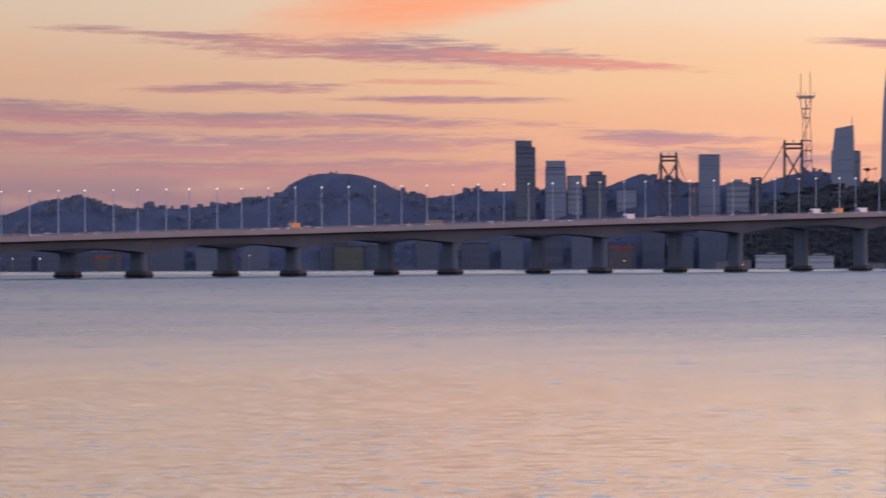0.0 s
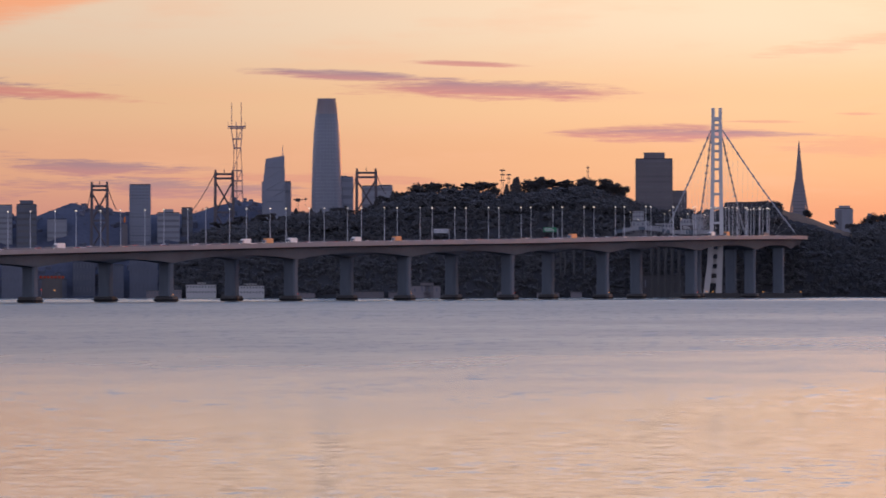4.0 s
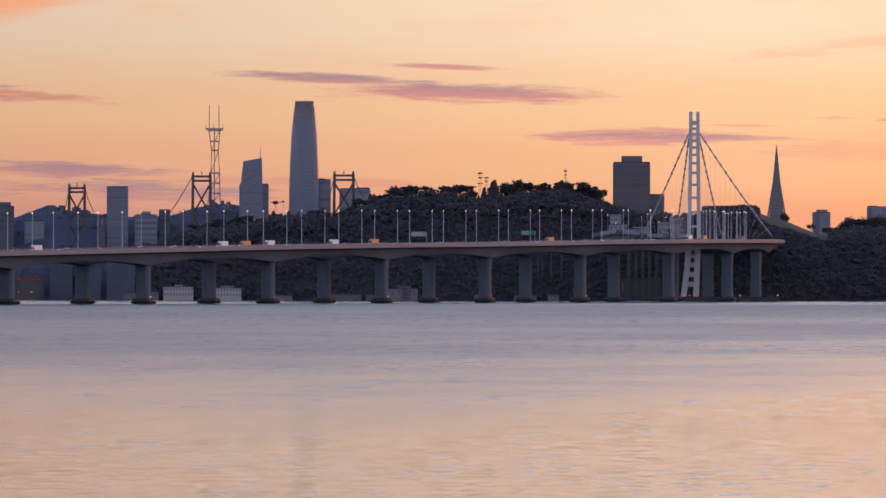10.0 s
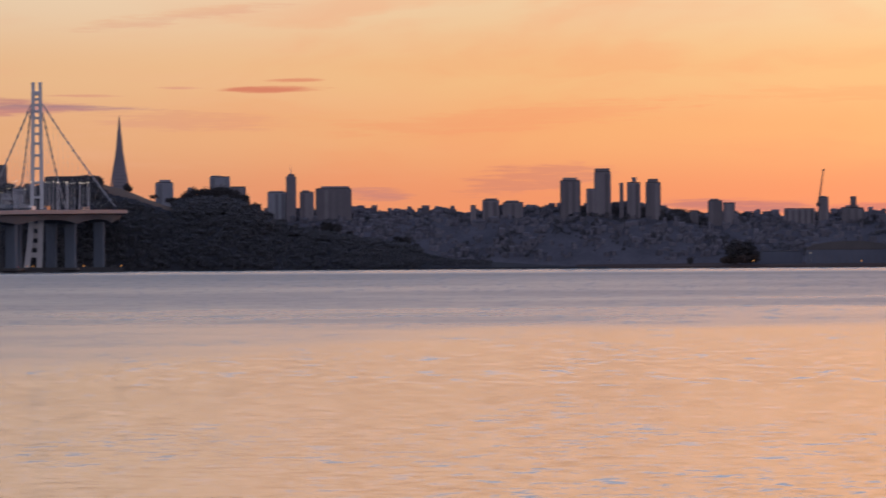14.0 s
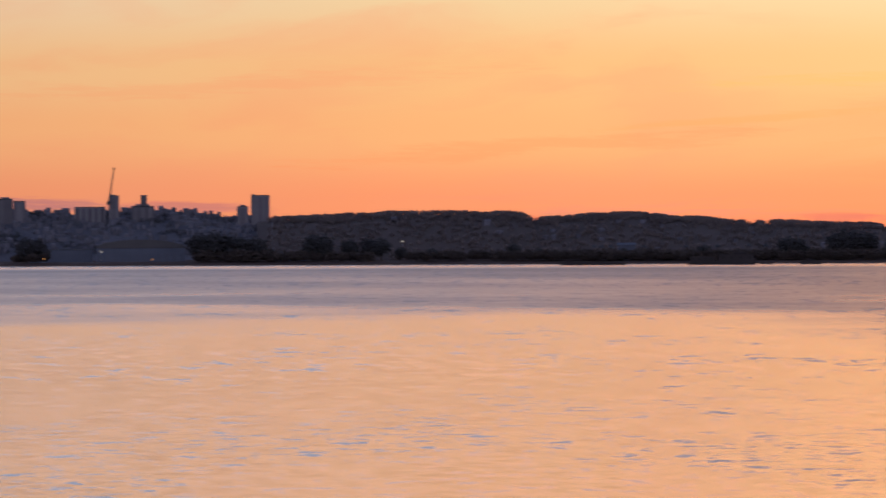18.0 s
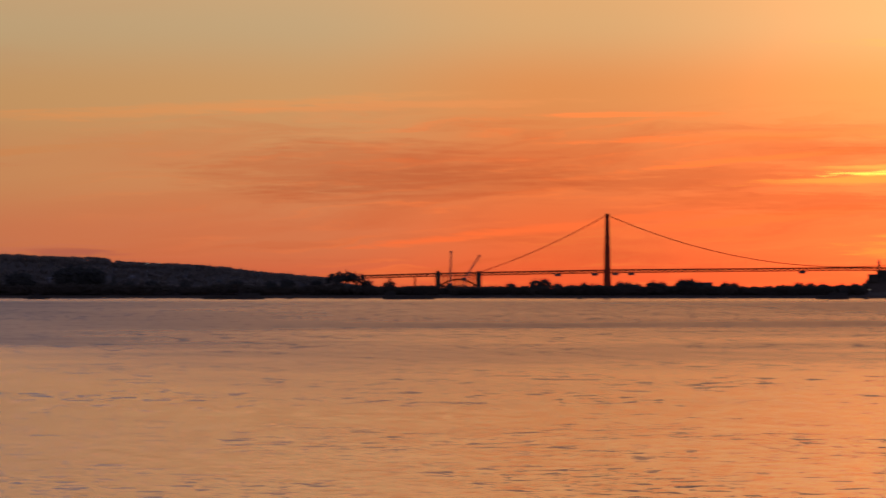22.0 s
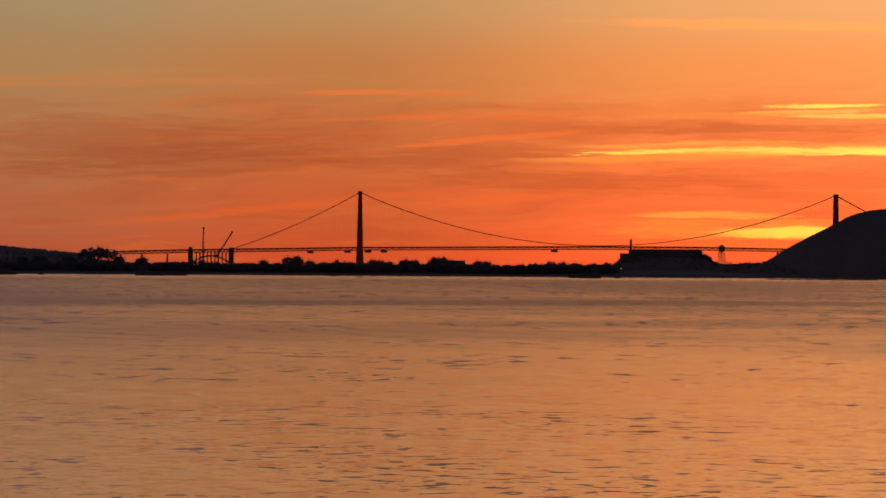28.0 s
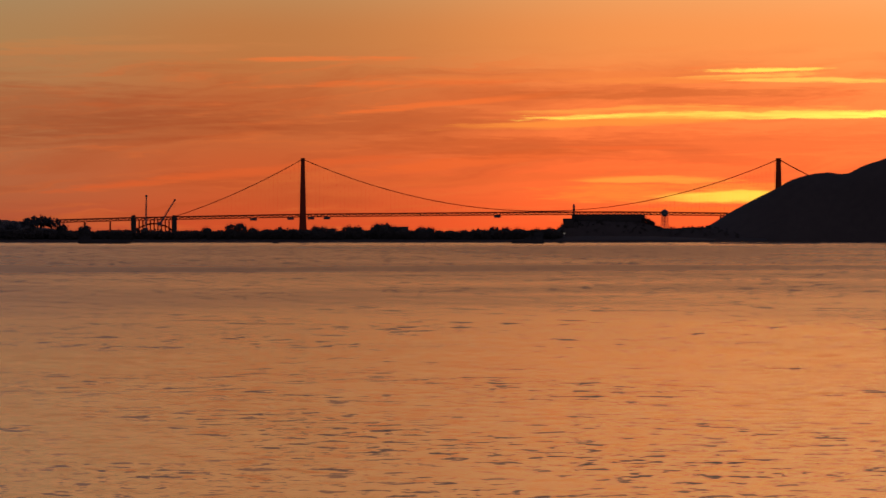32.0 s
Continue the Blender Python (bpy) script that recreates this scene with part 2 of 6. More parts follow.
# the whole western half brightens steadily towards the sunset
turn_west = w.math("MINIMUM", w.math("MAXIMUM", bv, -3000.0), 6500.0)
by_sun = w.math("MULTIPLY", w.math("MAXIMUM", w.math("SUBTRACT", turn_west, 4300.0), 0.0), 0.0002)
rise_west = w.math("POWER", 2.0, w.math("ADD", by_sun, w.math("MULTIPLY_ADD", turn_west, GAIN, -400.0 * GAIN)))
col = w.mix(1.0, col, w.vec(rise_west, rise_west, rise_west), "MULTIPLY")
east = w.ramp(height, [
    (0.0, lin(214, 206, 236)), (0.06, lin(252, 236, 262)), (0.15, lin(244, 248, 282)), (0.4, lin(154, 174, 232)), (1.0, lin(74, 92, 138))])
col = w.mix(w.step(axes.outputs[1], 0.82, 0.2), col, east)
out = w.add("ShaderNodeOutputWorld")
bg = w.add("ShaderNodeBackground")
w.put(bg.inputs[0], col)
bg.inputs[1].default_value = 1.0
w.put(out.inputs[0], bg.outputs[0])

sun = new("sun", bpy.data.lights.new("sun", "SUN"))
sun.data.energy, sun.data.angle, sun.data.color = 0.12, radians(25), (1.0, 0.5, 0.2)
sun_way = (8200 - MID) / F
sun.matrix_world = look((0, 0, 400), (-math.sin(sun_way) * 1000, -math.cos(sun_way) * 1000, 400 - 30))


# ---- materials ----
def material(name, tone, rough=0.7, metal=0.0, vary=0.25, scale=0.3, bump=0.3, island=False, each=False, streak=1.0):
    """A surface with two scales of mottling and a fine relief. tone: linear base colour."""
    m = bpy.data.materials.new(name)
    m.use_nodes = True
    n = Nodes(m.node_tree)
    place_at = n.add("ShaderNodeTexCoord").outputs["Object"]
    stretch = n.add("ShaderNodeMapping")
    stretch.inputs["Scale"].default_value = (1, 1, streak)
    n.put(stretch.inputs[0], place_at)
    big = n.noise(stretch.outputs[0], scale * 0.25, 3.0)
    small = n.noise(stretch.outputs[0], scale * 2.5, 5.0, 0.6)
    f = n.math("ADD", n.math("MULTIPLY_ADD", big, 1.4 * vary, 1.0 - 0.7 * vary), n.math("MULTIPLY_ADD", small, vary, -0.5 * vary))
    if island:
        f = n.math("MULTIPLY", f, n.math("MULTIPLY_ADD", n.add("ShaderNodeNewGeometry").outputs["Random Per Island"], 0.4, 0.8))
    if each:
        f = n.math("MULTIPLY", f, n.math("MULTIPLY_ADD", n.add("ShaderNodeObjectInfo").outputs["Random"], 0.5, 0.75))
    colour = n.mix(1.0, (*tone, 1.0), n.vec(f, f, f), "MULTIPLY")
    s = n.add("ShaderNodeBsdfPrincipled")
    n.put(s.inputs["Base Color"], colour)
    n.put(s.inputs["Roughness"], n.math("MULTIPLY_ADD", small, 0.2, rough - 0.1))
    s.inputs["Metallic"].default_value = metal
    if rough >= 0.8:
        s.inputs["Specular IOR Level"].default_value = 0.06
    if bump:
        bp = n.add("ShaderNodeBump")
        bp.inputs["Strength"].default_value, bp.inputs["Distance"].default_value = bump, 0.3
        n.put(bp.inputs["Height"], small)
        n.put(s.inputs["Normal"], bp.outputs[0])
    n.put(n.add("ShaderNodeOutputMaterial").inputs[0], s.outputs[0])
    return m


def lamp_glow(name, tone, strength):
    m = bpy.data.materials.new(name)
    m.use_nodes = True
    n = Nodes(m.node_tree)
    e = n.add("ShaderNodeEmission")
    e.inputs[0].default_value, e.inputs[1].default_value = (*tone, 1.0), strength
    n.put(n.add("ShaderNodeOutputMaterial").inputs[0], e.outputs[0])
    return m


def water_material():
    m = bpy.data.materials.new("bay_water")
    m.use_nodes = True
    n = Nodes(m.node_tree)
    p = n.add("ShaderNodeTexCoord").outputs["Object"]
    xyz = n.add("ShaderNodeSeparateXYZ")
    n.put(xyz.inputs[0], p)
    x, y = xyz.outputs[0], xyz.outputs[1]
    # wind-ruffled water offshore, smoother water near this shore; near: nearness of the water, by one over the distance
    near = n.math("DIVIDE", 88956.0, n.math("MAXIMUM", y, 60.0))
    drift = n.noise(n.vec(n.math("DIVIDE", x, 150.0), n.math("DIVIDE", y, 700.0)), 1.0, 4.0, 0.55)
    near = n.math("MULTIPLY", near, n.math("MULTIPLY_ADD", drift, 1.7, 0.15))
    # the sheltered southern water and the breezier northern reach, by direction
    reach = n.math("DIVIDE", x, n.math("MAXIMUM", y, 1.0))
    south = n.step(reach, -0.04, -0.2)
    north = n.step(reach, 0.12, 0.22)
    inner = n.step(near, n.math("ADD", 140.0, n.math("ADD", n.math("MULTIPLY", south, 170.0), n.math("MULTIPLY", north, 110.0))), n.math("MULTIPLY_ADD", south, -30.0, 80.0))
    ruffle = n.math("MULTIPLY", inner, n.step(y, 3900.0, 3100.0, 0.12, 1.0))
    bands = n.noise(n.vec(n.math("MULTIPLY", reach, 7.0), n.math("DIVIDE", 88956.0 / 17.0, n.math("MAXIMUM", y, 60.0)), 1.0), 1.0, 3.0, 0.5)
    ruffle = n.math("MULTIPLY", ruffle, n.step(bands, 0.32, 0.64, n.math("MULTIPLY_ADD", south, 0.25, 0.55), 1.0))
    ruffle = n.math("MULTIPLY", ruffle, n.math("SUBTRACT", 1.0, n.math("MULTIPLY", north, 0.3)))
    # a dark wind line across the northern reach
    line_at = n.math("MULTIPLY_ADD", n.noise(n.vec(n.math("DIVIDE", x, 260.0), 0.0, 5.0), 1.0, 3.0), 14.0, 62.0)
    line = n.math("ABSOLUTE", n.math("SUBTRACT", n.math("DIVIDE", 88956.0, n.math("MAXIMUM", y, 60.0)), line_at))
    line = n.math("MULTIPLY", n.step(line, 7.0, 2.0), n.step(reach, 0.16, 0.26))
    gusts = n.noise(n.vec(n.math("DIVIDE", x, 9.0), n.math("DIVIDE", y, 70.0), 4.0), 1.0, 6.0, 0.7)
    rough = n.math("ADD", n.math("MULTIPLY_ADD", north, -0.035, 0.15), n.math("MULTIPLY", n.step(y, 500.0, 3000.0), 0.06))
    rough = n.math("ADD", rough, n.math("MULTIPLY", ruffle, n.math("MULTIPLY_ADD", gusts, 0.12, 0.13)))
    rough = n.math("MULTIPLY_ADD", line, 0.07, rough)
    # slopes of the surface: short ripples near by, longer wave groups offshore, and sparse steep wavelets facing this shore
    # the wavelets lie across the line from the far shore to the lookout: way round and way out
    round_, out_ = n.math("ARCTAN2", x, y), n.math("SQRT", n.math("ADD", n.math("MULTIPLY", x, x), n.math("MULTIPLY", y, y)))
    def ripple(reach_, wide_, long_, seed, detail=2.0):
        return n.noise(n.vec(n.math("MULTIPLY", round_, reach_ / wide_), n.math("DIVIDE", out_, long_), seed), 1.0, detail, 0.6, 0.0)
    bands_at = [(0.0, 300.0, 2.2, 3.0), (380.0, 540.0, 3.2, 10.0), (720.0, 1000.0, 4.2, 36.0), (1400.0, 2200.0, 6.5, 150.0)]
    def waves(seed, size=1.0):
        f = None
        for i, (from_, reach_, wide_, long_) in enumerate(bands_at):
            here = ripple(reach_, wide_ * size, long_ * size, seed + i)
            if f is None:
                f = here
            else:
                k = n.step(y, from_ * 0.85, from_ * 1.15)
                f = n.math("MULTIPLY_ADD", n.math("SUBTRACT", here, f), k, f)
        return f
    swell = n.math("SUBTRACT", ripple(400.0, 9.0, 26.0, 2.0), 0.5)
    chop = n.math("SUBTRACT", waves(3.0), 0.5)
    side = n.math("SUBTRACT", waves(11.0), 0.5)
    patch = n.noise(n.vec(n.math("DIVIDE", x, 14.0), n.math("DIVIDE", y, 60.0), 6.0), 1.0, 3.0)
    fresh_wind = n.math("MULTIPLY_ADD", n.step(reach, -0.1, 0.2), 0.25, 0.75)
    where = n.math("MULTIPLY", n.step(patch, 0.38, 0.62, 0.4, 1.0), fresh_wind)
    steep = n.math("MULTIPLY", n.step(waves(8.0), 0.545, 0.64), 0.105)
    steep = n.math("MAXIMUM", steep, n.math("MULTIPLY", n.step(waves(25.0, 0.5), 0.555, 0.66), 0.085))
    slope = n.math("MULTIPLY_ADD", swell, 0.02, n.math("MULTIPLY", chop, n.math("MULTIPLY_ADD", fresh_wind, 0.02, 0.055)))
    slope = n.math("MULTIPLY_ADD", steep, where, slope)
    s = n.add("ShaderNodeBsdfPrincipled")
    s.inputs["Base Color"].default_value = (0.012, 0.02, 0.026, 1)
    s.inputs["IOR"].default_value = 1.33
    n.put(s.inputs["Roughness"], rough)
    lean = n.add("ShaderNodeVectorMath", operation="NORMALIZE")
    n.put(lean.inputs[0], n.vec(n.math("MULTIPLY", side, 0.06), n.math("MULTIPLY", slope, -1.0), 1.0))
    n.put(s.inputs["Normal"], lean.outputs[0])
    n.put(n.add("ShaderNodeOutputMaterial").inputs[0], s.outputs[0])
    return m


WATER = water_material()
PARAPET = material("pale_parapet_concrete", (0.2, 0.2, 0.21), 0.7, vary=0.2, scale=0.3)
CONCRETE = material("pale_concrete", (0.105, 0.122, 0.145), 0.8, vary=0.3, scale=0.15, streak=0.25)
DARK_CONCRETE = material("wet_concrete", (0.045, 0.043, 0.043), 0.75, vary=0.4, scale=0.3)
WHITE_STEEL = material("white_painted_steel", (0.45, 0.43, 0.42), 0.45, vary=0.12, scale=0.3)
GREY_STEEL = material("grey_painted_steel", (0.24, 0.25, 0.27), 0.5, vary=0.25, scale=0.3)
RED_STEEL = material("orange_painted_steel", (0.22, 0.035, 0.018), 0.85, vary=0.3, scale=0.3)
DARK_STEEL = material("dark_weathered_steel", (0.07, 0.06, 0.058), 0.6, vary=0.3, scale=0.3)
LEAVES = material("dark_evergreen_leaves", (0.09, 0.09, 0.094), 0.95, vary=0.35, bump=0.0, scale=0.2, island=True)
TREE_LEAVES = material("dark_tree_leaves", (0.07, 0.066, 0.066), 0.9, vary=0.3, scale=0.2, island=True)
SHORE_LEAVES = material("dark_shore_leaves", (0.068, 0.052, 0.044), 0.9, vary=0.4, scale=0.2, island=True)
# second house tone: the north hills' dimmer, hazier light is put into the colour
NORTH_HOUSES = material("weathered_wood_houses", (0.122, 0.115, 0.128), 0.85, vary=0.3, scale=0.3, island=True)
BARK = material("bark", (0.07, 0.05, 0.035), 0.9, vary=0.3)
SCRUB = material("scrub_slope", (0.038, 0.038, 0.041), 0.95, vary=0.5, scale=0.06)
GRASS_HILL = material("dry_grass_slope", (0.13, 0.10, 0.06), 0.95, vary=0.4, scale=0.05)
# the blue of distance haze is mixed into the hillside and house colours
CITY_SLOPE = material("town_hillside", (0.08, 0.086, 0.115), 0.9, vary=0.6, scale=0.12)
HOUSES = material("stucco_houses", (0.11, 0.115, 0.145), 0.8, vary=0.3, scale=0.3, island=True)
GLASS_BLUE = material("blue_grey_glass", (0.145, 0.16, 0.2), 0.35, vary=0.15, scale=0.2)
SPANDREL = material("pale_spandrel_glass", (0.17, 0.184, 0.222), 0.4, vary=0.15, scale=0.2)
FADED_STEEL = material("faded_red_and_white_steel", (0.34, 0.22, 0.19), 0.6, vary=0.3, scale=0.1)
GLASS_DARK = material("dark_window_glass", (0.11, 0.114, 0.135), 0.8, vary=0.2, scale=0.4)
STONE_PALE = material("pale_stone_cladding", (0.205, 0.207, 0.23), 0.7, vary=0.2, scale=0.15)
STONE_DARK = material("dark_granite_cladding", (0.105, 0.092, 0.1), 0.5, vary=0.2, scale=0.15)
STUCCO = material("beige_stucco", (0.165, 0.148, 0.155), 0.8, vary=0.25, scale=0.2, each=True)
# ridge slope and leaves are lightened: distance haze is put into both colours
BLUFF = material("dry_brush_slope", (0.088, 0.07, 0.064), 0.95, vary=0.35, scale=0.06)
RIDGE_LEAVES = material("dusty_eucalyptus_leaves", (0.175, 0.14, 0.128), 0.9, vary=0.3, scale=0.2, island=True)
BLACK_ROCK = material("dark_bare_slope", (0.075, 0.052, 0.044), 0.95, vary=0.4, scale=0.06)
# stone darkened in its colour to stand as a backlit silhouette
BACKLIT_STONE = material("grimy_stone", (0.05, 0.038, 0.032), 0.8, vary=0.3, scale=0.2)
POST_PAINT = material("grey_white_post_paint", (0.4, 0.4, 0.41), 0.6, vary=0.15, scale=0.3)
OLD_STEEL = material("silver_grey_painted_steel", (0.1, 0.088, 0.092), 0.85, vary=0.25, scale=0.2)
PYRAMID_STONE = material("shaded_quartz_cladding", (0.15, 0.134, 0.146), 0.7, vary=0.2, scale=0.15)
PALE_DECK = material("pale_ramp_concrete", (0.23, 0.23, 0.24), 0.7, vary=0.2, scale=0.3)
# northern hillside tone, with the haze over it included in the colour
TOWN_NORTH = material("built_up_hillside", (0.095, 0.09, 0.1), 0.95, vary=0.6, scale=0.12)
GRASS_DRY = material("dry_brown_grass", (0.15, 0.11, 0.085), 0.95, vary=0.5, scale=0.12)
PANES = {"blue_grey_glass": material("blue_grey_panes", (0.125, 0.138, 0.172), 0.6, vary=0.3, scale=0.3, each=True), "pale_stone_cladding": material("grey_panes", (0.16, 0.162, 0.18), 0.7, vary=0.3, scale=0.3, each=True),
         "dark_granite_cladding": material("brown_black_panes", (0.095, 0.088, 0.094), 0.6, vary=0.3, scale=0.3, each=True), "beige_stucco": material("shaded_panes", (0.15, 0.135, 0.14), 0.8, vary=0.3, scale=0.3, each=True),
         "dark_window_glass": material("dark_panes", (0.095, 0.094, 0.1), 0.8, vary=0.3, scale=0.3, each=True), "dark_roofing": material("black_panes", (0.045, 0.044, 0.046), 0.8, vary=0.3)}
ROOF_DARK = material("dark_roofing", (0.06, 0.058, 0.06), 0.8, vary=0.3)
RUST_HULL = material("dark_hull_paint", (0.05, 0.04, 0.038), 0.9, vary=0.4)
RUBBER = material("rubber", (0.02, 0.02, 0.02), 0.9, vary=0.2)
ASPHALT = material("asphalt", (0.05, 0.05, 0.05), 0.9, vary=0.2)
SIGN_GREEN = material("green_sign_face", (0.02, 0.16, 0.07), 0.5, vary=0.1)
LAMP_WHITE = lamp_glow("lamp_white", (1.0, 0.86, 0.68), 1.3)
LAMP_RED = lamp_glow("lamp_red", (0.8, 0.10, 0.07), 0.9)
SIGN_RED = lamp_glow("dim_red_sign", (0.7, 0.12, 0.10), 0.14)
LAMP_AMBER = lamp_glow("lamp_amber", (1.0, 0.42, 0.12), 1.3)


# ---- building blocks ----
def bearing(b):
    return (b - MID) / F


def spot(b, d, z=0.0):
    return Vector((d * math.sin(bearing(b)), d * math.cos(bearing(b)), z))


def rise(e, d):
    """The height over the water of what stands e above eye level at the distance d."""
    return EYE + e * d / F


def span(u, d):
    return u * d / F


def thing(name, b, d, z=0.0, turn=0.0, label="", category="", group="", kind=""):
    ob = new(name)
    ob.empty_display_size = 1.0
    ob.matrix_world = Matrix.Translation(spot(b, d, z)) @ Matrix.Rotation(-bearing(b) + radians(turn), 4, "Z")
    return tagged(ob, label, category, group, kind)


def part(name, bm, mat, parent=None, label=""):
    me = bpy.data.meshes.new(name)
    bm.to_mesh(me)
    bm.free()
    me.materials.append(mat)
    ob = new(name, me)
    if parent is not None:
        ob.parent = parent
    return tagged(ob, label)


def sheet(name, verts, faces, mat, parent=None, label=""):
    me = bpy.data.meshes.new(name)
    me.from_pydata(verts, [], faces)
    me.update()
    me.materials.append(mat)
    ob = new(name, me)
    if parent is not None:
        ob.parent = parent
    return tagged(ob, label)


def box(bm, x0, x1, y0, y1, z0, z1, bevel=0.0, taper=1.0):
    """A box; taper narrows its top; bevel rounds its edges."""
    r = bmesh.ops.create_cube(bm, size=1.0)
    vs = r["verts"]
    cx, cy = (x0 + x1) / 2, (y0 + y1) / 2
    for v in vs:
        k = taper if v.co.z > 0 else 1.0
        v.co = Vector((cx + v.co.x * (x1 - x0) * k, cy + v.co.y * (y1 - y0) * k, z0 + (v.co.z + 0.5) * (z1 - z0)))
    if bevel:
        es = list({e for v in vs for e in v.link_edges})
        bmesh.ops.bevel(bm, geom=es, offset=bevel, segments=1, affect="EDGES")
    return bm


def rod(bm, a, b, r0, r1=None, sides=6):
    a, b = Vector(a), Vector(b)
    r1 = r0 if r1 is None else r1
    q = (b - a).to_track_quat("Z", "Y").to_matrix()
    ring = [[], []]
    for k, (c, r) in enumerate(((a, r0), (b, r1))):
        for i in range(sides):
            t = 2 * math.pi * i / sides
            ring[k].append(bm.verts.new(c + q @ Vector((r * math.cos(t), r * math.sin(t), 0))))
    for i in range(sides):
        j = (i + 1) % sides
        bm.faces.new((ring[0][i], ring[0][j], ring[1][j], ring[1][i]))
    bm.faces.new(ring[0][::-1])
    bm.faces.new(ring[1])
    return bm


def loft(bm, rings):
    """Skins closed rings of points, with caps."""
    made = [[bm.verts.new(p) for p in ring] for ring in rings]
    for a, b in zip(made, made[1:]):
        for i in range(len(a)):
            j = (i + 1) % len(a)
            bm.faces.new((a[i], a[j], b[j], b[i]))
    bm.faces.new(made[0][::-1])
    bm.faces.new(made[-1])
    return bm


def fresh():
    return bmesh.new()


def tube(bm, pts, r, sides=6):
    """One bent tube through the points."""
    pts = [Vector(p) for p in pts]
    rings = []
    for i, p in enumerate(pts):
        q = (pts[min(i + 1, len(pts) - 1)] - pts[max(i - 1, 0)]).to_track_quat("Z", "Y").to_matrix()
        rings.append([p + q @ Vector((r * math.cos(2 * math.pi * k / sides), r * math.sin(2 * math.pi * k / sides), 0)) for k in range(sides)])
    return loft(bm, rings)


def hash_at(*v):
    """A repeatable number from 0 to 1."""
    q = math.sin(sum(a * b for a, b in zip(v, (12.9898, 78.233, 37.719)))) * 43758.5453
    return q - math.floor(q)


# ---- water and land ----
def build_water():
    ys = [-6000, -400, -60, 40, 250, 600, 1200, 2400, 4990, 9000, 30000]
    xs = [-30000, -8000, -3000, -1200, -400, 0, 400, 1200, 3000, 8000, 30000]
    verts = [(x, y, 0) for y in ys for x in xs]
    k = len(xs)
    faces = [(j * k + i, j * k + i + 1, (j + 1) * k + i + 1, (j + 1) * k + i) for j in range(len(ys) - 1) for i in range(k - 1)]
    tagged(sheet("water", verts, faces, WATER), "calm rippled bay water reflecting the sunset", "water", kind="structure")


build_water()


def ridge(name, crest, front, top, back, mat, label, lift=1.5, rough=0.06, seed=0.0, step=8, foot=1.2, shape=1.0, category="hill", rows=12):
    """A hill range from the shore at front over its crest at top to its back; crest: bearings and heights."""
    bs = np.arange(crest[0][0], crest[-1][0] + 0.1, step)
    es = np.interp(bs, [c[0] for c in crest], [c[1] for c in crest])
    es = np.convolve(np.pad(es, 2, "edge"), [0.1, 0.2, 0.4, 0.2, 0.1], "valid")
    verts, faces = [], []
    for i, (b, e) in enumerate(zip(bs, es)):
        h = max(rise(e, top) - lift, foot + 0.4)
        for j in range(rows + 3):
            if j == 0:
                d, z = front - 2, -2.0
            elif j <= rows:
                s = (j - 1) / (rows - 1)
                d = front + (top - front) * s
                z = foot + (h - foot) * (math.sin(s * math.pi / 2) ** shape)
                wob = noise.noise(Vector((b * 0.02, d * 0.04, seed))) + 0.5 * noise.noise(Vector((b * 0.07, d * 0.1, seed + 5)))
                z += wob * rough * h * (0.35 + 0.65 * math.sin(s * math.pi))
            else:
                s = (j - rows) / 2
                d = top + (back - top) * s
                z = h * (1 - 0.9 * s)
            verts.append(spot(b, d, z))
    k = rows + 3
    for i in range(len(bs) - 1):
        for j in range(k - 1):
            faces.append((i * k + j, (i + 1) * k + j, (i + 1) * k + j + 1, i * k + j + 1))
    ob = sheet(name, verts, faces, mat)
    for p in ob.data.polygons:
        p.use_smooth = True
    tagged(ob, label, category, kind="structure")

    def height(b, s):
        """Ground at the bearing b, at s between the shore (0) and the crest (1)."""
        e = float(np.interp(b, bs, es))
        h = max(rise(e, top) - lift, foot + 0.4)
        d = front + (top - front) * s
        z = foot + (h - foot) * (math.sin(s * math.pi / 2) ** shape)
        wob = noise.noise(Vector((b * 0.02, d * 0.04, seed))) + 0.5 * noise.noise(Vector((b * 0.07, d * 0.1, seed + 5)))
        return spot(b, d, z + wob * rough * h * (0.35 + 0.65 * math.sin(s * math.pi)))
    return height


CITY = [(-2150, 70), (-1826, 80), (-1790, 95), (-1756, 110), (-1676, 114), (-1621, 97), (-1471, 96), (-1341, 115), (-1306, 144), (-1247, 159), (-1176, 151),
        (-1126, 129), (-1073, 110), (-1005, 121), (-916, 124), (-760, 128), (-716, 144), (-691, 155), (-661, 144), (-560, 132), (-476, 134), (-426, 152),
        (-376, 157), (-335, 148), (-284, 130), (0, 110), (400, 100), (700, 90), (1000, 86), (1097, 80), (1162, 84), (1217, 77), (1260, 88), (1358, 86),
        (1450, 92), (1563, 84), (1642, 70), (1763, 75), (1900, 76), (2050, 66), (2130, 60)]
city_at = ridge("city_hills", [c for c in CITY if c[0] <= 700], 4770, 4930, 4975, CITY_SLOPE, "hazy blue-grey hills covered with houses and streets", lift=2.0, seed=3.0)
russian_at = ridge("city_hills_north", [c for c in CITY if c[0] >= 700], 4770, 4930, 4975, TOWN_NORTH, "dim hills crowded with houses beyond the islands", lift=2.0, seed=4.0)
PRESIDIO = [(2090, 60), (2116, 66), (2236, 70), (2336, 75), (2386, 75), (2486, 73), (2560, 73), (2581, 61), (2616, 65), (2686, 70), (2766, 72), (2832, 64),
            (2876, 64), (2936, 57), (2996, 54), (3011, 58), (3086, 53), (3196, 50), (3205, 44), (3272, 42), (3372, 37), (3452, 27), (3512, 22), (3593, 15), (3700, 2)]
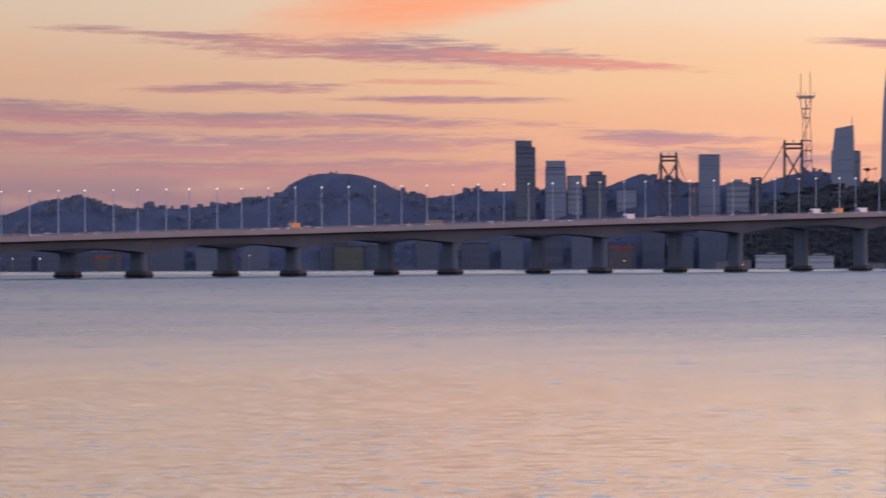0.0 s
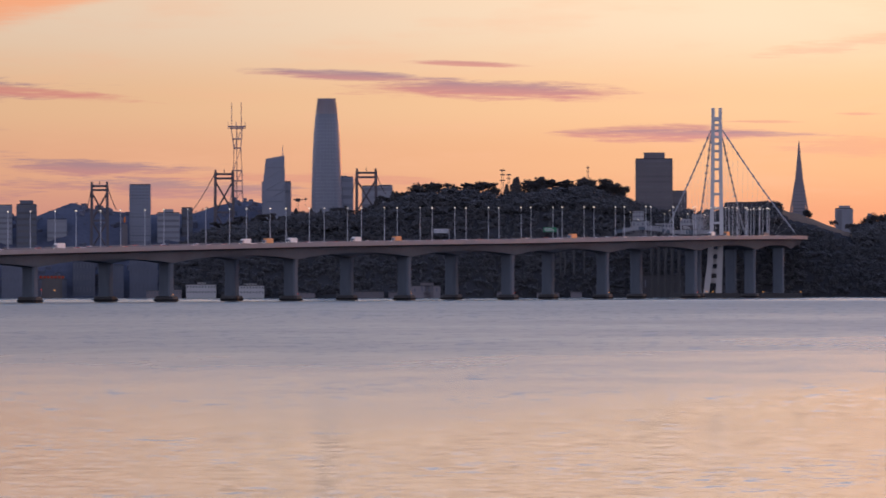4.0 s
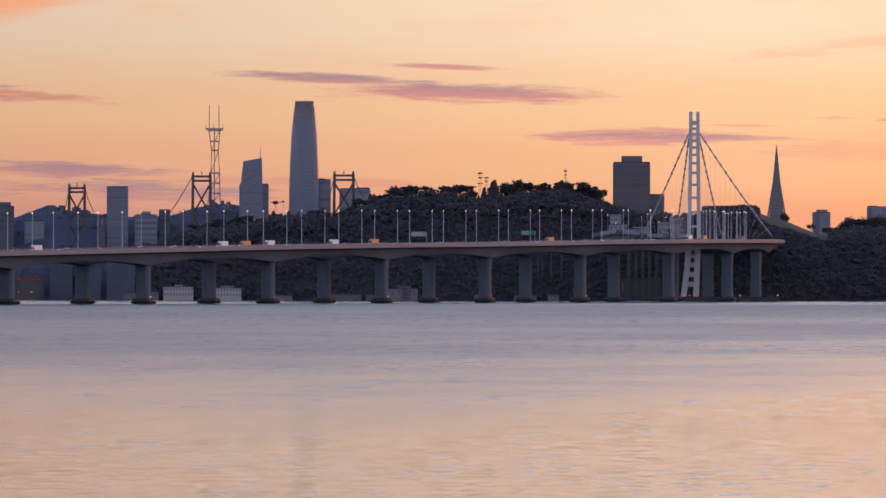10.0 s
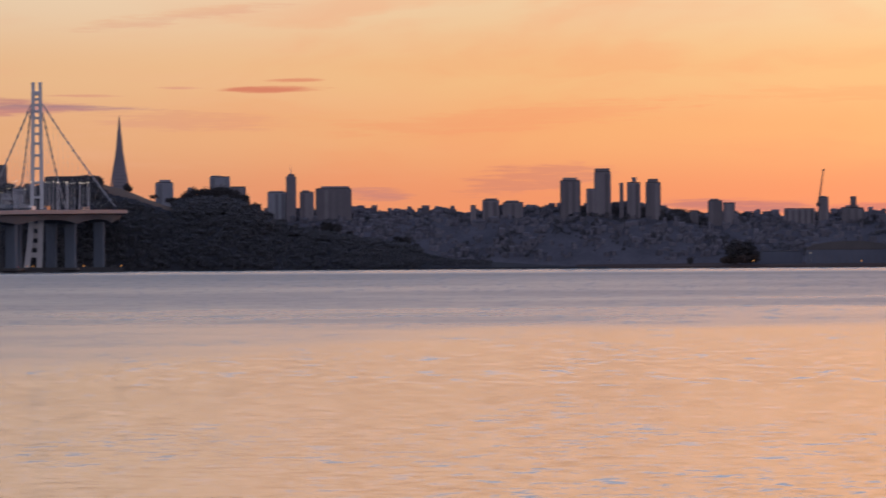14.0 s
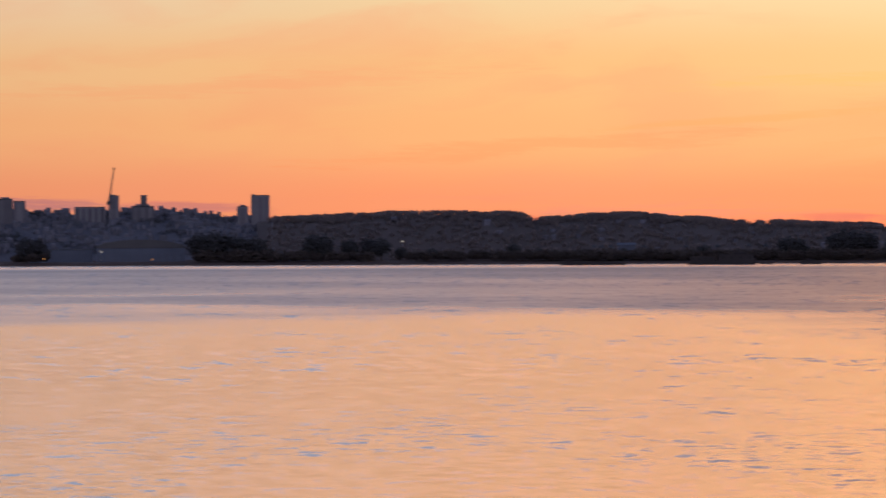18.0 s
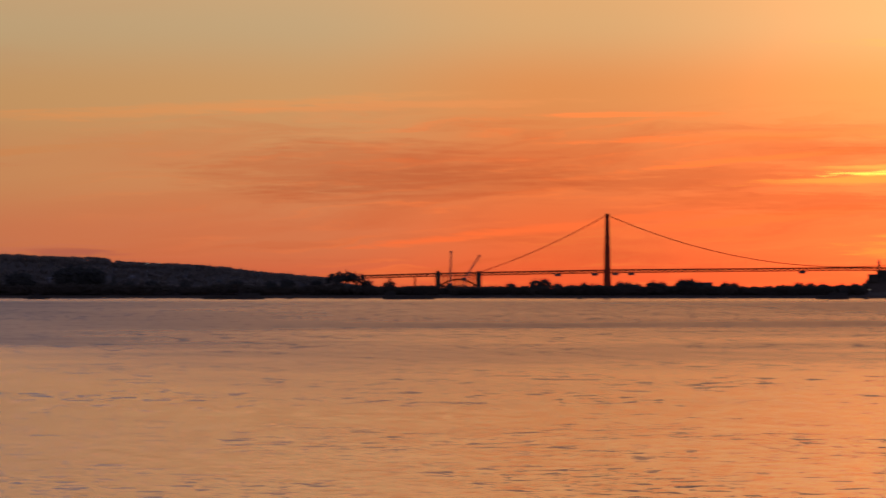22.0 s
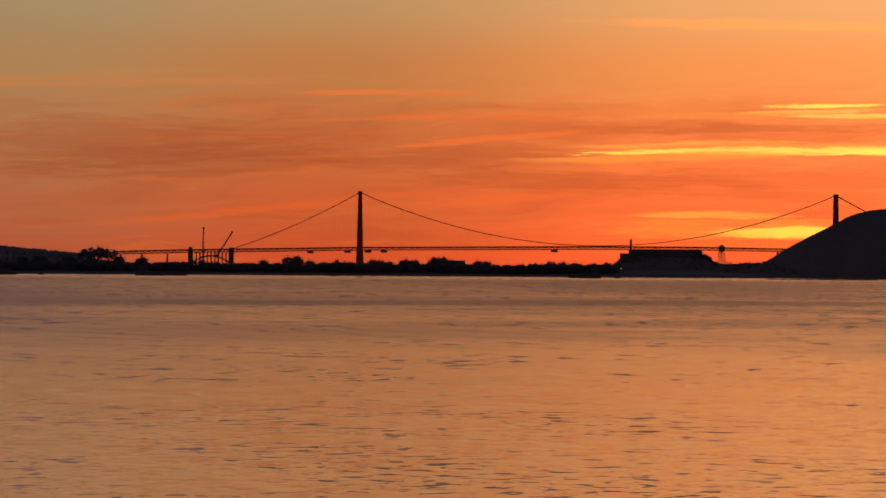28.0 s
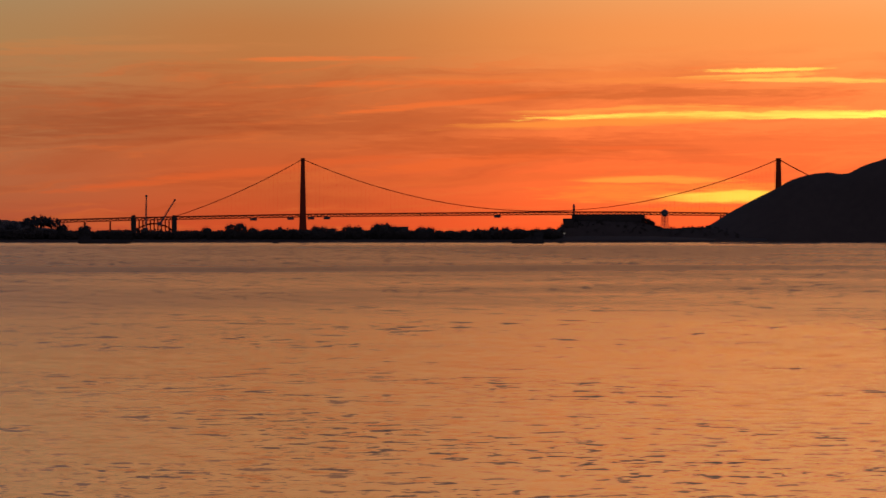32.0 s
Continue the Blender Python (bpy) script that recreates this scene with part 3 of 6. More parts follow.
presidio_at = ridge("wooded_ridge", PRESIDIO, 4770, 4860, 4930, BLUFF, "long dark wooded ridge under the sunset sky", lift=2.6, seed=9.0)
YERBA = [(-520, 60), (-483, 82), (-444, 97), (-404, 105), (-354, 110), (-284, 124), (-184, 126), (-134, 144), (-94, 160), (6, 166), (66, 156), (141, 168),
         (226, 170), (291, 158), (310, 136), (376, 126), (462, 128), (553, 144), (566, 136), (596, 126), (686, 94), (722, 100), (777, 104), (817, 92), (867, 62),
         (937, 46), (1027, 32), (1097, 22), (1137, 8), (1177, 0), (1277, -6), (1427, -15), (1460, -17)]
yerba_at = ridge("island_hill", YERBA, 4580, 4690, 4740, SCRUB, "steep dark wooded island hill behind the bridge", lift=1.0, seed=21.0)
TREASURE = [(1540, -17), (1580, -14), (1700, -12), (2000, -11), (3000, -11), (4000, -11), (4500, -11), (4560, -8), (4700, -8), (4810, -13)]
treasure_at = ridge("low_island", TREASURE, 4600, 4640, 4720, BLACK_ROCK, "flat low dark island shore with a rock edge", lift=0.3, seed=31.0, foot=1.5)
HEADLAND = [(4740, -6), (4791, 9), (4826, 32), (4865, 53), (4915, 78), (4935, 91), (4965, 100), (5005, 106), (5025, 103), (5040, 101), (5060, 115), (5092, 125),
            (5160, 150), (5300, 190), (5600, 230), (6000, 200)]
headland_at = ridge("headland", HEADLAND, 4790, 4850, 4930, BLACK_ROCK, "smooth bare dark headland rising from the water", lift=0.4, rough=0.03, seed=41.0)
ridge("far_shore", [(1400, -10), (2100, -6), (3600, -8), (4900, -12)], 4745, 4800, 4960, BLACK_ROCK, "low dark far shore at the water's edge", lift=0.2, seed=51.0, foot=1.0)


# the bare brown shoulder of the island
verts, faces = [], []
for i in range(28):
    for j in range(8):
        k = 0.74 + 0.27 * j / 7 - 0.04 * hash_at(i, 1.0) * (j == 0)
        verts.append(yerba_at(556 + 5.6 * i, k) + Vector((0, 0, 0.5 if 0 < j else -0.6)))
for i in range(27):
    for j in range(7):
        faces.append((i * 8 + j, (i + 1) * 8 + j, (i + 1) * 8 + j + 1, i * 8 + j + 1))
shoulder = sheet("grass_shoulder", verts, faces, GRASS_DRY)
for p in shoulder.data.polygons:
    p.use_smooth = True
tagged(shoulder, "bare dry brown grass on the island's shoulder", "grass slope", kind="structure")


# ---- the long causeway bridge ----
ROW = [-1580, -1308, -1030, -765, -525, -305, -104, 79, 247, 403]
DECK = [22.7, 25.1, 27.9, 30.8, 33.7, 36.5, 38.8, 40.8, 43.2, 45.5]
SPAN = 160.0


def bridge_line():
    d, out = 2880.0, []
    for i, b in enumerate(ROW):
        if i:
            c = span(b - ROW[i - 1], d)
            d += math.sqrt(SPAN ** 2 - c ** 2)
        out.append(spot(b, d, DECK[i]))
    first = out[0] * 2 - out[1]
    second = first * 2 - out[0]
    first.z, second.z = 20.1, 17.7
    tail = [spot(507, 4318, 47.1), spot(568, 4440, 48.1), spot(580, 4540, 48.4), spot(551, 4620, 48.4)]
    return [second, first] + out + tail


LINE = bridge_line()


def on_line(s):
    """The near roadway's centre at s spans from its start, and its direction."""
    i = min(max(int(s), 0), len(LINE) - 2)
    t = s - i
    p = [LINE[max(i - 1, 0)], LINE[i], LINE[i + 1], LINE[min(i + 2, len(LINE) - 1)]]
    v = 0.5 * ((2 * p[1]) + (p[2] - p[0]) * t + (2 * p[0] - 5 * p[1] + 4 * p[2] - p[3]) * t * t + (3 * p[1] - p[0] - 3 * p[2] + p[3]) * t ** 3)
    return v


def along(s):
    v = on_line(s + 0.02) - on_line(max(s - 0.02, 0))
    v.z = 0
    return v.normalized()


def beside(s, off, up=0.0):
    """A point off metres to the far side of the near roadway's centre."""
    w_ = along(s)
    return on_line(s) + Vector((-w_.y, w_.x, 0)) * off + Vector((0, 0, up))


GAP = 43.0
bridge = thing("causeway_bridge", -1580, 2880, 0, label="long pale concrete twin-deck causeway bridge over the bay", category="bridge")
bridge.matrix_world = Matrix.Identity(4)
ENDS = len(LINE) - 1


def girder(s0, s1, off, name):
    n = 16
    rings = []
    for i in range(n + 1):
        s = s0 + (s1 - s0) * i / n
        k = abs((s % 1.0) - 0.5) * 2
        deep = 6.4 + 3.6 * k ** 2.2
        ring = []
        for x, z in ((-12.4, 0.0), (-12.6, 0.9), (-12.2, 0.9), (-12.0, 0.0), (12.0, 0.0), (12.2, 0.9), (12.6, 0.9), (12.4, 0.0), (12.4, -2.0), (7.6, -2.9), (5.4, -deep), (-5.4, -deep), (-7.6, -2.9), (-12.4, -2.0)):
            ring.append(beside(s, off - x, z))
        rings.append(ring)
    bm = loft(fresh(), rings)
    bmesh.ops.recalc_face_normals(bm, faces=bm.faces)
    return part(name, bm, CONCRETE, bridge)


def parapet(s0, s1, off, side):
    """The pale edge barrier of one span."""
    rings = []
    for i in range(9):
        s = s0 + (s1 - s0) * i / 8
        rings.append([beside(s, off + side * x, z) for x, z in ((12.44, -2.0), (12.72, -1.9), (12.75, 0.9), (12.55, 0.95), (12.45, 0.9))])
    bm = loft(fresh(), rings)
    bmesh.ops.recalc_face_normals(bm, faces=bm.faces)
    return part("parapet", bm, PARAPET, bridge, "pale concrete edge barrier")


for off in (0.0, GAP):
    for i in range(ENDS):
        girder(i, i + 1, off, "box_girder")
        parapet(i, i + 1, off, -1)


def pier(s, off, deep):
    p = beside(s, off)
    top = p.z - deep + 0.3
    a = along(s)
    m = Matrix.Translation((p.x, p.y, 0)) @ Matrix.Rotation(math.atan2(a.y, a.x), 4, "Z")
    ring = lambda wx, wy, z, c: [(wx, wy - c, z), (wx - c, wy, z), (-wx + c, wy, z), (-wx, wy - c, z), (-wx, -wy + c, z), (-wx + c, -wy, z), (wx - c, -wy, z), (wx, -wy + c, z)]
    bm = loft(fresh(), [ring(3.0, 4.2, 3.4, 1.0), ring(2.9, 4.0, 8 + (top - 8) * 0.5, 1.0), ring(3.0, 4.3, top, 1.0)])
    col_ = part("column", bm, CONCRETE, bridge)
    col_.matrix_world = m
    bm = loft(fresh(), [ring(4.8, 6.2, -3, 1.3), ring(4.8, 6.2, 3.0, 1.3), ring(4.3, 5.7, 3.6, 1.3)])
    cap = part("pile_cap", bm, DARK_CONCRETE, bridge, "dark weathered concrete pile cap at the waterline")
    cap.matrix_world = m
    bm = loft(fresh(), [ring(5.3, 6.7, 0.6, 1.4), ring(5.3, 6.7, 1.6, 1.4)])
    part("fender", bm, RUBBER, bridge, "black fender round the pile cap").matrix_world = m


for i in range(ENDS - 2):
    pier(i, 0.0, 10.0)
    if i < ENDS - 3:
        pier(i, GAP, 10.0)
pier(12.75, 0.0, 9.0)
pier(12, GAP, 10.0)
pier(13, GAP, 10.0)

# ---- street lamps on the bridge ----
lamp = new("street_lamp")
tagged(lamp, "tall slender white street lamp post on the bridge deck", "street lamp", "lamps along the bridge")
part("post", rod(fresh(), (0, 0, 0), (0, 0, 23.2), 0.29, 0.15, 8), POST_PAINT, lamp)
part("base", rod(fresh(), (0, 0, 0), (0, 0, 0.9), 0.7, 0.6, 8), GREY_STEEL, lamp)
lamp_head = part("head", box(fresh(), -0.8, 0.8, -0.3, 0.3, 23.0, 23.3, 0.08), WHITE_STEEL, lamp)
part("bulb", box(fresh(), -0.32, 0.32, -0.32, 0.32, 22.45, 22.98, 0.08), LAMP_WHITE, lamp_head, "lit lamp glass")
first_lamp = True
for off in (12.9, GAP - 12.9):
    for i in range(3 * (ENDS - 1) - 3):
        s = (i + 0.93) / 3
        p, a = beside(s, off), along(s)
        m = Matrix.Translation(p) @ Matrix.Rotation(math.atan2(a.y, a.x), 4, "Z")
        if first_lamp:
            lamp.matrix_world, first_lamp = m, False
        else:
            copy_thing(lamp, m)

# ---- the single-tower suspension span ----
ST_B, ST_D = 449, 4400
tower = thing("suspension_tower", ST_B, ST_D, 0, label="white steel bridge tower of split shafts with cross links", category="bridge tower")
wide = [(-19, -9.0, 1.2), (0, -6.6, 1.6), (75, -4.6, 2.8), (92, -4.2, 3.6), (200, -3.2, 3.1), (315, -2.8, 2.7)]


def shaft_x(e, side):
    es = [a[0] for a in wide]
    return float(np.interp(e, es, [a[1] if side < 0 else a[2] for a in wide]))


for side in (-1, 1):
    for back in (0, 7.0):
        rings = []
        for e in (-17, 40, 75, 92, 150, 200, 260, 315):
            x, z, t = shaft_x(e, side), rise(e, ST_D), (1.7 if e > 80 else 2.3) - 0.35 * max(e, 0) / 315
            hi = 0 if back == 0 or e < 300 else -3
            rings.append([(x - t, back - t, z + hi), (x + t, back - t, z + hi), (x + t, back + t, z + hi), (x - t, back + t, z + hi)])
        part("shaft", loft(fresh(), rings), WHITE_STEEL, tower)
for e in list(range(10, 86, 17)) + [112, 138, 163, 186, 207, 224, 239, 252, 264, 275, 285]:
    z = rise(e, ST_D)
    part("cross_link", box(fresh(), shaft_x(e, -1) + 1, shaft_x(e, 1) - 1, -0.7, 7.4, z - (0.9 if e > 88 else 2.0), z + (0.9 if e > 88 else 2.0), 0.2), WHITE_STEEL, tower)
part("saddle", box(fresh(), -3.4, 3.4, -1.4, 8.4, rise(292, ST_D), rise(299, ST_D), 0.4), WHITE_STEEL, tower)
z = rise(-14, ST_D)
part("footing", box(fresh(), -16, 12, -8, 14, -3, z, 0.6), DARK_CONCRETE, tower, "dark footing at the waterline")
part("work_platform", box(fresh(), span(-83, ST_D), span(150, ST_D), -11, -8.5, -1, rise(-12, ST_D), 0.3), DARK_CONCRETE, tower, "long dark fender platform round the footing")


def cable(name, ends, sag, r, mat, parent, n=14):
    a, b = Vector(ends[0]), Vector(ends[1])
    pts = [a.lerp(b, i / n) - Vector((0, 0, sag * 4 * (i / n) * (1 - i / n))) for i in range(n + 1)]
    return pts, part(name, tube(fresh(), pts, r), mat, parent)


hang = [((-4.5, 0), 276, (-94, 92), 20), ((-4.5, 6), 268, (-34, 92), 40), ((4.5, 0), 276, (136, 94), -40), ((4.5, 6), 262, (50, 93), 60)]
for (x, y), e0, (b1, e1_), y1 in hang:
    pts, rope = cable("main_cable", ((x, y, rise(e0, ST_D)), (span(b1, ST_D), y1, rise(e1_, ST_D))), 2.0, 0.5, GREY_STEEL, tower)
    for i, p in enumerate(pts[1:-1]):
        bm = rod(fresh(), p + Vector((0, 0, -0.9)), p + Vector((0, 0, 0.9)), 0.9, sides=8)
        part("cable_band", bm, GREY_STEEL, rope)
        foot = Vector((p.x * 0.8 + span(b1, ST_D) * 0.05, p.y, rise(92, ST_D)))
        part("suspender", rod(fresh(), p, foot, 0.06, sides=4), WHITE_STEEL, rope)


# ---- towers of the older bridge behind ----
def old_tower(b0, b1, e_top, d, cables):
    b = (b0 + b1) / 2
    t = thing("old_bridge_tower", b, d, 0, label="grey steel bridge tower with crossed bracing", category="bridge tower", group="older bridge towers")
    hw, h = span(b1 - b0, d) / 2, rise(e_top, d)
    for s in (-1, 1):
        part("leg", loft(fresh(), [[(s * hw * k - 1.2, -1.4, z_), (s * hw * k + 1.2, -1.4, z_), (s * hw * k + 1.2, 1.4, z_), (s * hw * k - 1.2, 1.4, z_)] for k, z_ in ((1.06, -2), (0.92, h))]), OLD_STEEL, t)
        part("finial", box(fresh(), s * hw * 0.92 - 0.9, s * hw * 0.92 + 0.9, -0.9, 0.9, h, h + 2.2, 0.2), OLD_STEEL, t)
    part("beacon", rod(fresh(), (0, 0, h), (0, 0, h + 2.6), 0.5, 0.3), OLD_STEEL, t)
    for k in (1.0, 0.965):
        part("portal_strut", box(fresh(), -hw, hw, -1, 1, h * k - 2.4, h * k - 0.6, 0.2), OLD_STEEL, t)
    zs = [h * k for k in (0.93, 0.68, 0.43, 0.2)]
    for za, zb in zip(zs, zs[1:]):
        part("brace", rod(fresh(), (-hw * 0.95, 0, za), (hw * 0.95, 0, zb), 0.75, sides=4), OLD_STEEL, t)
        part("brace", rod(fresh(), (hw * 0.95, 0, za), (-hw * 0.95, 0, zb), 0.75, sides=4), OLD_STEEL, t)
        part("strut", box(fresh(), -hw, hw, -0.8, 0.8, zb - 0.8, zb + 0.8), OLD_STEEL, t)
    for db, de in cables:
        for y in (-1, 4):
            cable("cable", ((math.copysign(hw * 0.92, db), y, h), (span(db, d), y + 10, h + span(de, d))), 2.0, 0.32, OLD_STEEL, t, 6)


old_tower(-657, -628, 182, 4780, [(-24, -50), (30, -45)])
old_tower(-439, -406, 203, 4770, [(-62, -75)])
old_tower(-189, -153, 205, 4760, [(-26, -40), (34, -40)])


# ---- the skyline ----
def block(name, b0, b1, e1_, d, label, mat=None, deep=None, floors=0, cap=None, crown=0.0, group="", base=-17, category="tower block", cols=0, turn=0.0, stacks=0):
    """A tower block from bearing b0 to b1 up to the height e1_, with its window bands and roof pieces."""
    b = (b0 + b1) / 2
    t = thing(name, b, d, 0, turn, label, category, group)
    hw, h = span(b1 - b0, d) / 2, rise(e1_, d)
    dp = deep or min(2 * hw, 16.0)
    z0 = 0.0
    body_ = part("body", box(fresh(), -hw, hw, 0, dp, z0, h, min(0.5, hw * 0.12)), mat or STONE_PALE, t)
    panes_ = PANES[(mat or STONE_PALE).name]
    low_ = max(rise(60, d), h * 0.3)
    for i in range(floors):
        z_ = low_ + (h - low_) * (i + 0.45) / floors
        t_ = (h - low_) / floors * 0.4
        part("window_band", box(fresh(), -hw * 0.94, hw * 0.94, -0.12, 0.2, z_, z_ + t_), panes_, body_)
    for i in range(cols):
        x = -hw + 2 * hw * (i + 0.5) / cols
        part("mullion", box(fresh(), x - 0.22, x + 0.22, -0.35, 0.1, h * 0.3, h - 0.6), mat or STONE_PALE, body_)
    for i in range(stacks):
        x, k_ = -hw + 2 * hw * (i + 0.5) / stacks, hw / stacks * 0.5
        part("balcony_recess", box(fresh(), x - k_, x + k_, -0.5, 0.1, h * 0.3, h - 0.8), panes_, body_)
    part("parapet", box(fresh(), -hw * 0.97, hw * 0.97, 0.25, dp - 0.3, h, h + 0.7), ROOF_DARK, t)
    for (c0, c1, ce) in cap or ():
        x0, x1 = span(c0 - b, d), span(c1 - b, d)
        part("penthouse", box(fresh(), x0, x1, dp * 0.2, dp * 0.8, h - 0.2, rise(ce, d), 0.2), mat or STONE_PALE, t)
    if crown:
        part("mast", rod(fresh(), (hw * 0.7, dp * 0.4, h), (hw * 0.7, dp * 0.4, h + span(crown, d)), 0.35, 0.12), GREY_STEEL, t)
    return t


G = "city skyline"
block("slab_tower", -914, -878, 196, 4830, "dark slender glass apartment tower", GLASS_DARK, floors=18, cap=[(-914, -884, 209)], group=G)
block("apartment_tower", -861, -824, 160, 4835, "blue-grey apartment tower with a lighter top", GLASS_BLUE, floors=12, cap=[(-860, -825, 173)], group=G)
block("apartment_block", -823, -796, 145, 4840, "pale apartment block beside the dark slab", STONE_PALE, floors=9, group=G)
block("domed_block", -789, -753, 146, 4835, "dark block with a rounded top", GLASS_DARK, floors=8, cap=[(-783, -759, 154)], group=G)
block("glass_block", -590, -552, 181, 4835, "blue-grey glass office slab", GLASS_BLUE, floors=22, cols=6, group=G)
block("office_block", -541, -501, 131, 4840, "low pale office block with penthouse", STONE_PALE, floors=7, cap=[(-530, -512, 138)], group=G)
block("office_block", -735, -700, 120, 4845, "grey office block among the hills", STONE_PALE, floors=6, group=G)
block("office_block", -498, -478, 140, 4850, "dark block on the skyline", GLASS_DARK, floors=6, group=G)
block("office_block", -356, -304, 186, 4836, "blue-grey glass tower lower block", GLASS_BLUE, floors=10, cols=5, group=G)
block("glass_block", -244, -194, 194, 4826, "blue-grey glass block beside the tall tower", GLASS_BLUE, floors=9, cap=[(-238, -205, 197)], group=G)
block("office_block", -179, -124, 178, 4838, "pale wide office block with penthouse", STONE_PALE, floors=8, cap=[(-150, -126, 181)], group=G)
block("granite_tower", 305, 371, 225, 4830, "dark granite office tower with a stepped top", STONE_DARK, floors=18, cols=9, cap=[(320, 357, 237)], group=G)
block("office_block", 366, 396, 168, 4834, "dark lower office block beside tower", STONE_DARK, floors=6, group=G)
block("roof_building", 462, 553, 147, 4726, "long flat dark building on the island", ROOF_DARK, deep=10, cap=[(470, 530, 149)], base=100, category="building")


def needle_tower():
    d, b = 4832, -334
    t = thing("needle_tower", b, d, 0, label="tapered glass tower with a slanted top and a spire", category="skyscraper", group=G)
    rings = []
    for e, x0, x1 in ((0, -20, 20), (120, -20, 20), (190, -19, 19), (227, -15, 18)):
        z_ = rise(e, d)
        rings.append([(span(x0, d), 0, z_), (span(x1, d), 0, z_ + (2.8 if e == 227 else 0)), (span(x1, d), 14, z_ + (2.8 if e == 227 else 0)), (span(x0, d), 14, z_)])
    part("body", loft(fresh(), rings), GLASS_BLUE, t)
    part("spire", rod(fresh(), (span(15, d), 4, rise(228, d)), (span(15, d), 4, rise(252, d)), 0.5, 0.15), GREY_STEEL, t)
    for i in range(4):
        z_ = rise(150 + i * 20, d)
        part("diagonal_brace", rod(fresh(), (span(-16, d), -0.2, z_), (span(17, d), -0.2, z_ + span(20, d)), 0.2, sides=4), SPANDREL, t)
        part("window_band", box(fresh(), span(-15, d), span(16, d), -0.15, 0.2, z_, z_ + 1.2), PANES["blue_grey_glass"], t)


def round_tower():
    d, b = 4815, -241
    t = thing("round_glass_tower", b, d, 0, label="very tall rounded glass tower tapering to an open crown", category="skyscraper", group=G)
    prof = [(-15, 28), (100, 27.6), (150, 27.2), (190, 26.5), (230, 25.2), (270, 23.2), (300, 20.6), (306, 20.0)]

    def ring(e, k=1.0):
        r = span(float(np.interp(e, [p[0] for p in prof], [p[1] for p in prof])) * k, d)
        if e > 306:
            r = span(np.interp(e, [306, 336], [20.0, 16.2]) * k, d)
        out = []
        for i in range(24):
            a = 2 * math.pi * i / 24
            c, s_ = math.cos(a), math.sin(a)
            out.append((r * math.copysign(abs(c) ** 0.6, c), 14 + r * math.copysign(abs(s_) ** 0.6, s_), rise(e, d)))
        return out
    part("body", loft(fresh(), [ring(e) for e in (-15, 50, 100, 150, 190, 230, 270, 300, 306)]), GLASS_BLUE, t)
    part("crown", loft(fresh(), [ring(306, 0.97), ring(318, 0.97), ring(334, 0.97)]), GLASS_BLUE, t)
    for i in range(9):
        e = 308 + i * 3.1
        part("crown_rail", loft(fresh(), [ring(e, 1.005), ring(e + 0.9, 1.005)]), FADED_STEEL, t)
    for k in range(-5, 6):
        x = span(17.5 * k / 5.5, d)
        part("crown_mullion", rod(fresh(), (x * 1.12, 13.6 - span(18.5, d) * (1 - abs(k / 5.5) ** 3.3) ** 0.3, rise(307, d)), (x * 0.95, 13.6 - span(16.4, d) * (1 - abs(k / 5.5) ** 3.3) ** 0.3, rise(335, d)), 0.2, sides=4), FADED_STEEL, t)
    for i in range(34):
        e = 92 + i * 6.2
        part("floor_band", loft(fresh(), [ring(e, 1.006), ring(e + 2.2, 1.006)]), SPANDREL, t)


def fins_on_round_tower():
    """Thin upright ribs up the face of the tall round tower."""
    t = bpy.data.objects["round_glass_tower"]
    d = 4815
    for k in range(-4, 5):
        pts = []
        for e, r in ((60, 27.8), (150, 27.2), (230, 25.2), (300, 20.6), (334, 16.4)):
            x = span(r * k / 4.6, d)
            pts.append((x, 13.6 - span(r, d) * (1 - abs(k / 4.6) ** 3.3) ** 0.3, rise(e, d)))
        part("rib", tube(fresh(), pts, 0.22, 4), SPANDREL, t)


def pyramid_tower():
    d, b = 4828, 594
    t = thing("pyramid_tower", b, d, 0, label="slender dusky pyramid skyscraper with a needle top", category="skyscraper", group=G)
    apex = rise(257, d)
    w_ = span(27, d)
    bm = loft(fresh(), [[(-w_, 0, 0), (w_, 0, 0), (w_, 2 * w_, 0), (-w_, 2 * w_, 0)], [(-0.25, w_ - .25, apex), (0.25, w_ - .25, apex), (0.25, w_ + .25, apex), (-0.25, w_ + .25, apex)]])
    part("body", bm, PYRAMID_STONE, t)
    for i in range(18):
        z_ = rise(100 + i * 6, d)
        k = 1 - z_ / apex
        part("window_band", box(fresh(), -w_ * k * 0.9, w_ * k * 0.9, w_ * (1 - k) - 0.1, w_ * (1 - k) + 0.5, z_, z_ + 0.9), PANES["dark_granite_cladding"], t)
    for s in (-1, 1):
        bm = loft(fresh(), [[(s * w_ * 0.62, w_ * 0.55, rise(110, d)), (s * w_ * 0.75, w_ * 0.55, rise(110, d)), (s * w_ * 0.75, w_ * 1.3, rise(110, d)), (s * w_ * 0.62, w_ * 1.3, rise(110, d))],
                            [(s * w_ * 0.12, w_ * 0.7, rise(200, d)), (s * w_ * 0.2, w_ * 0.7, rise(200, d)), (s * w_ * 0.2, w_ * 1.2, rise(200, d)), (s * w_ * 0.12, w_ * 1.2, rise(200, d))]])
        part("wing", bm, PYRAMID_STONE, t)


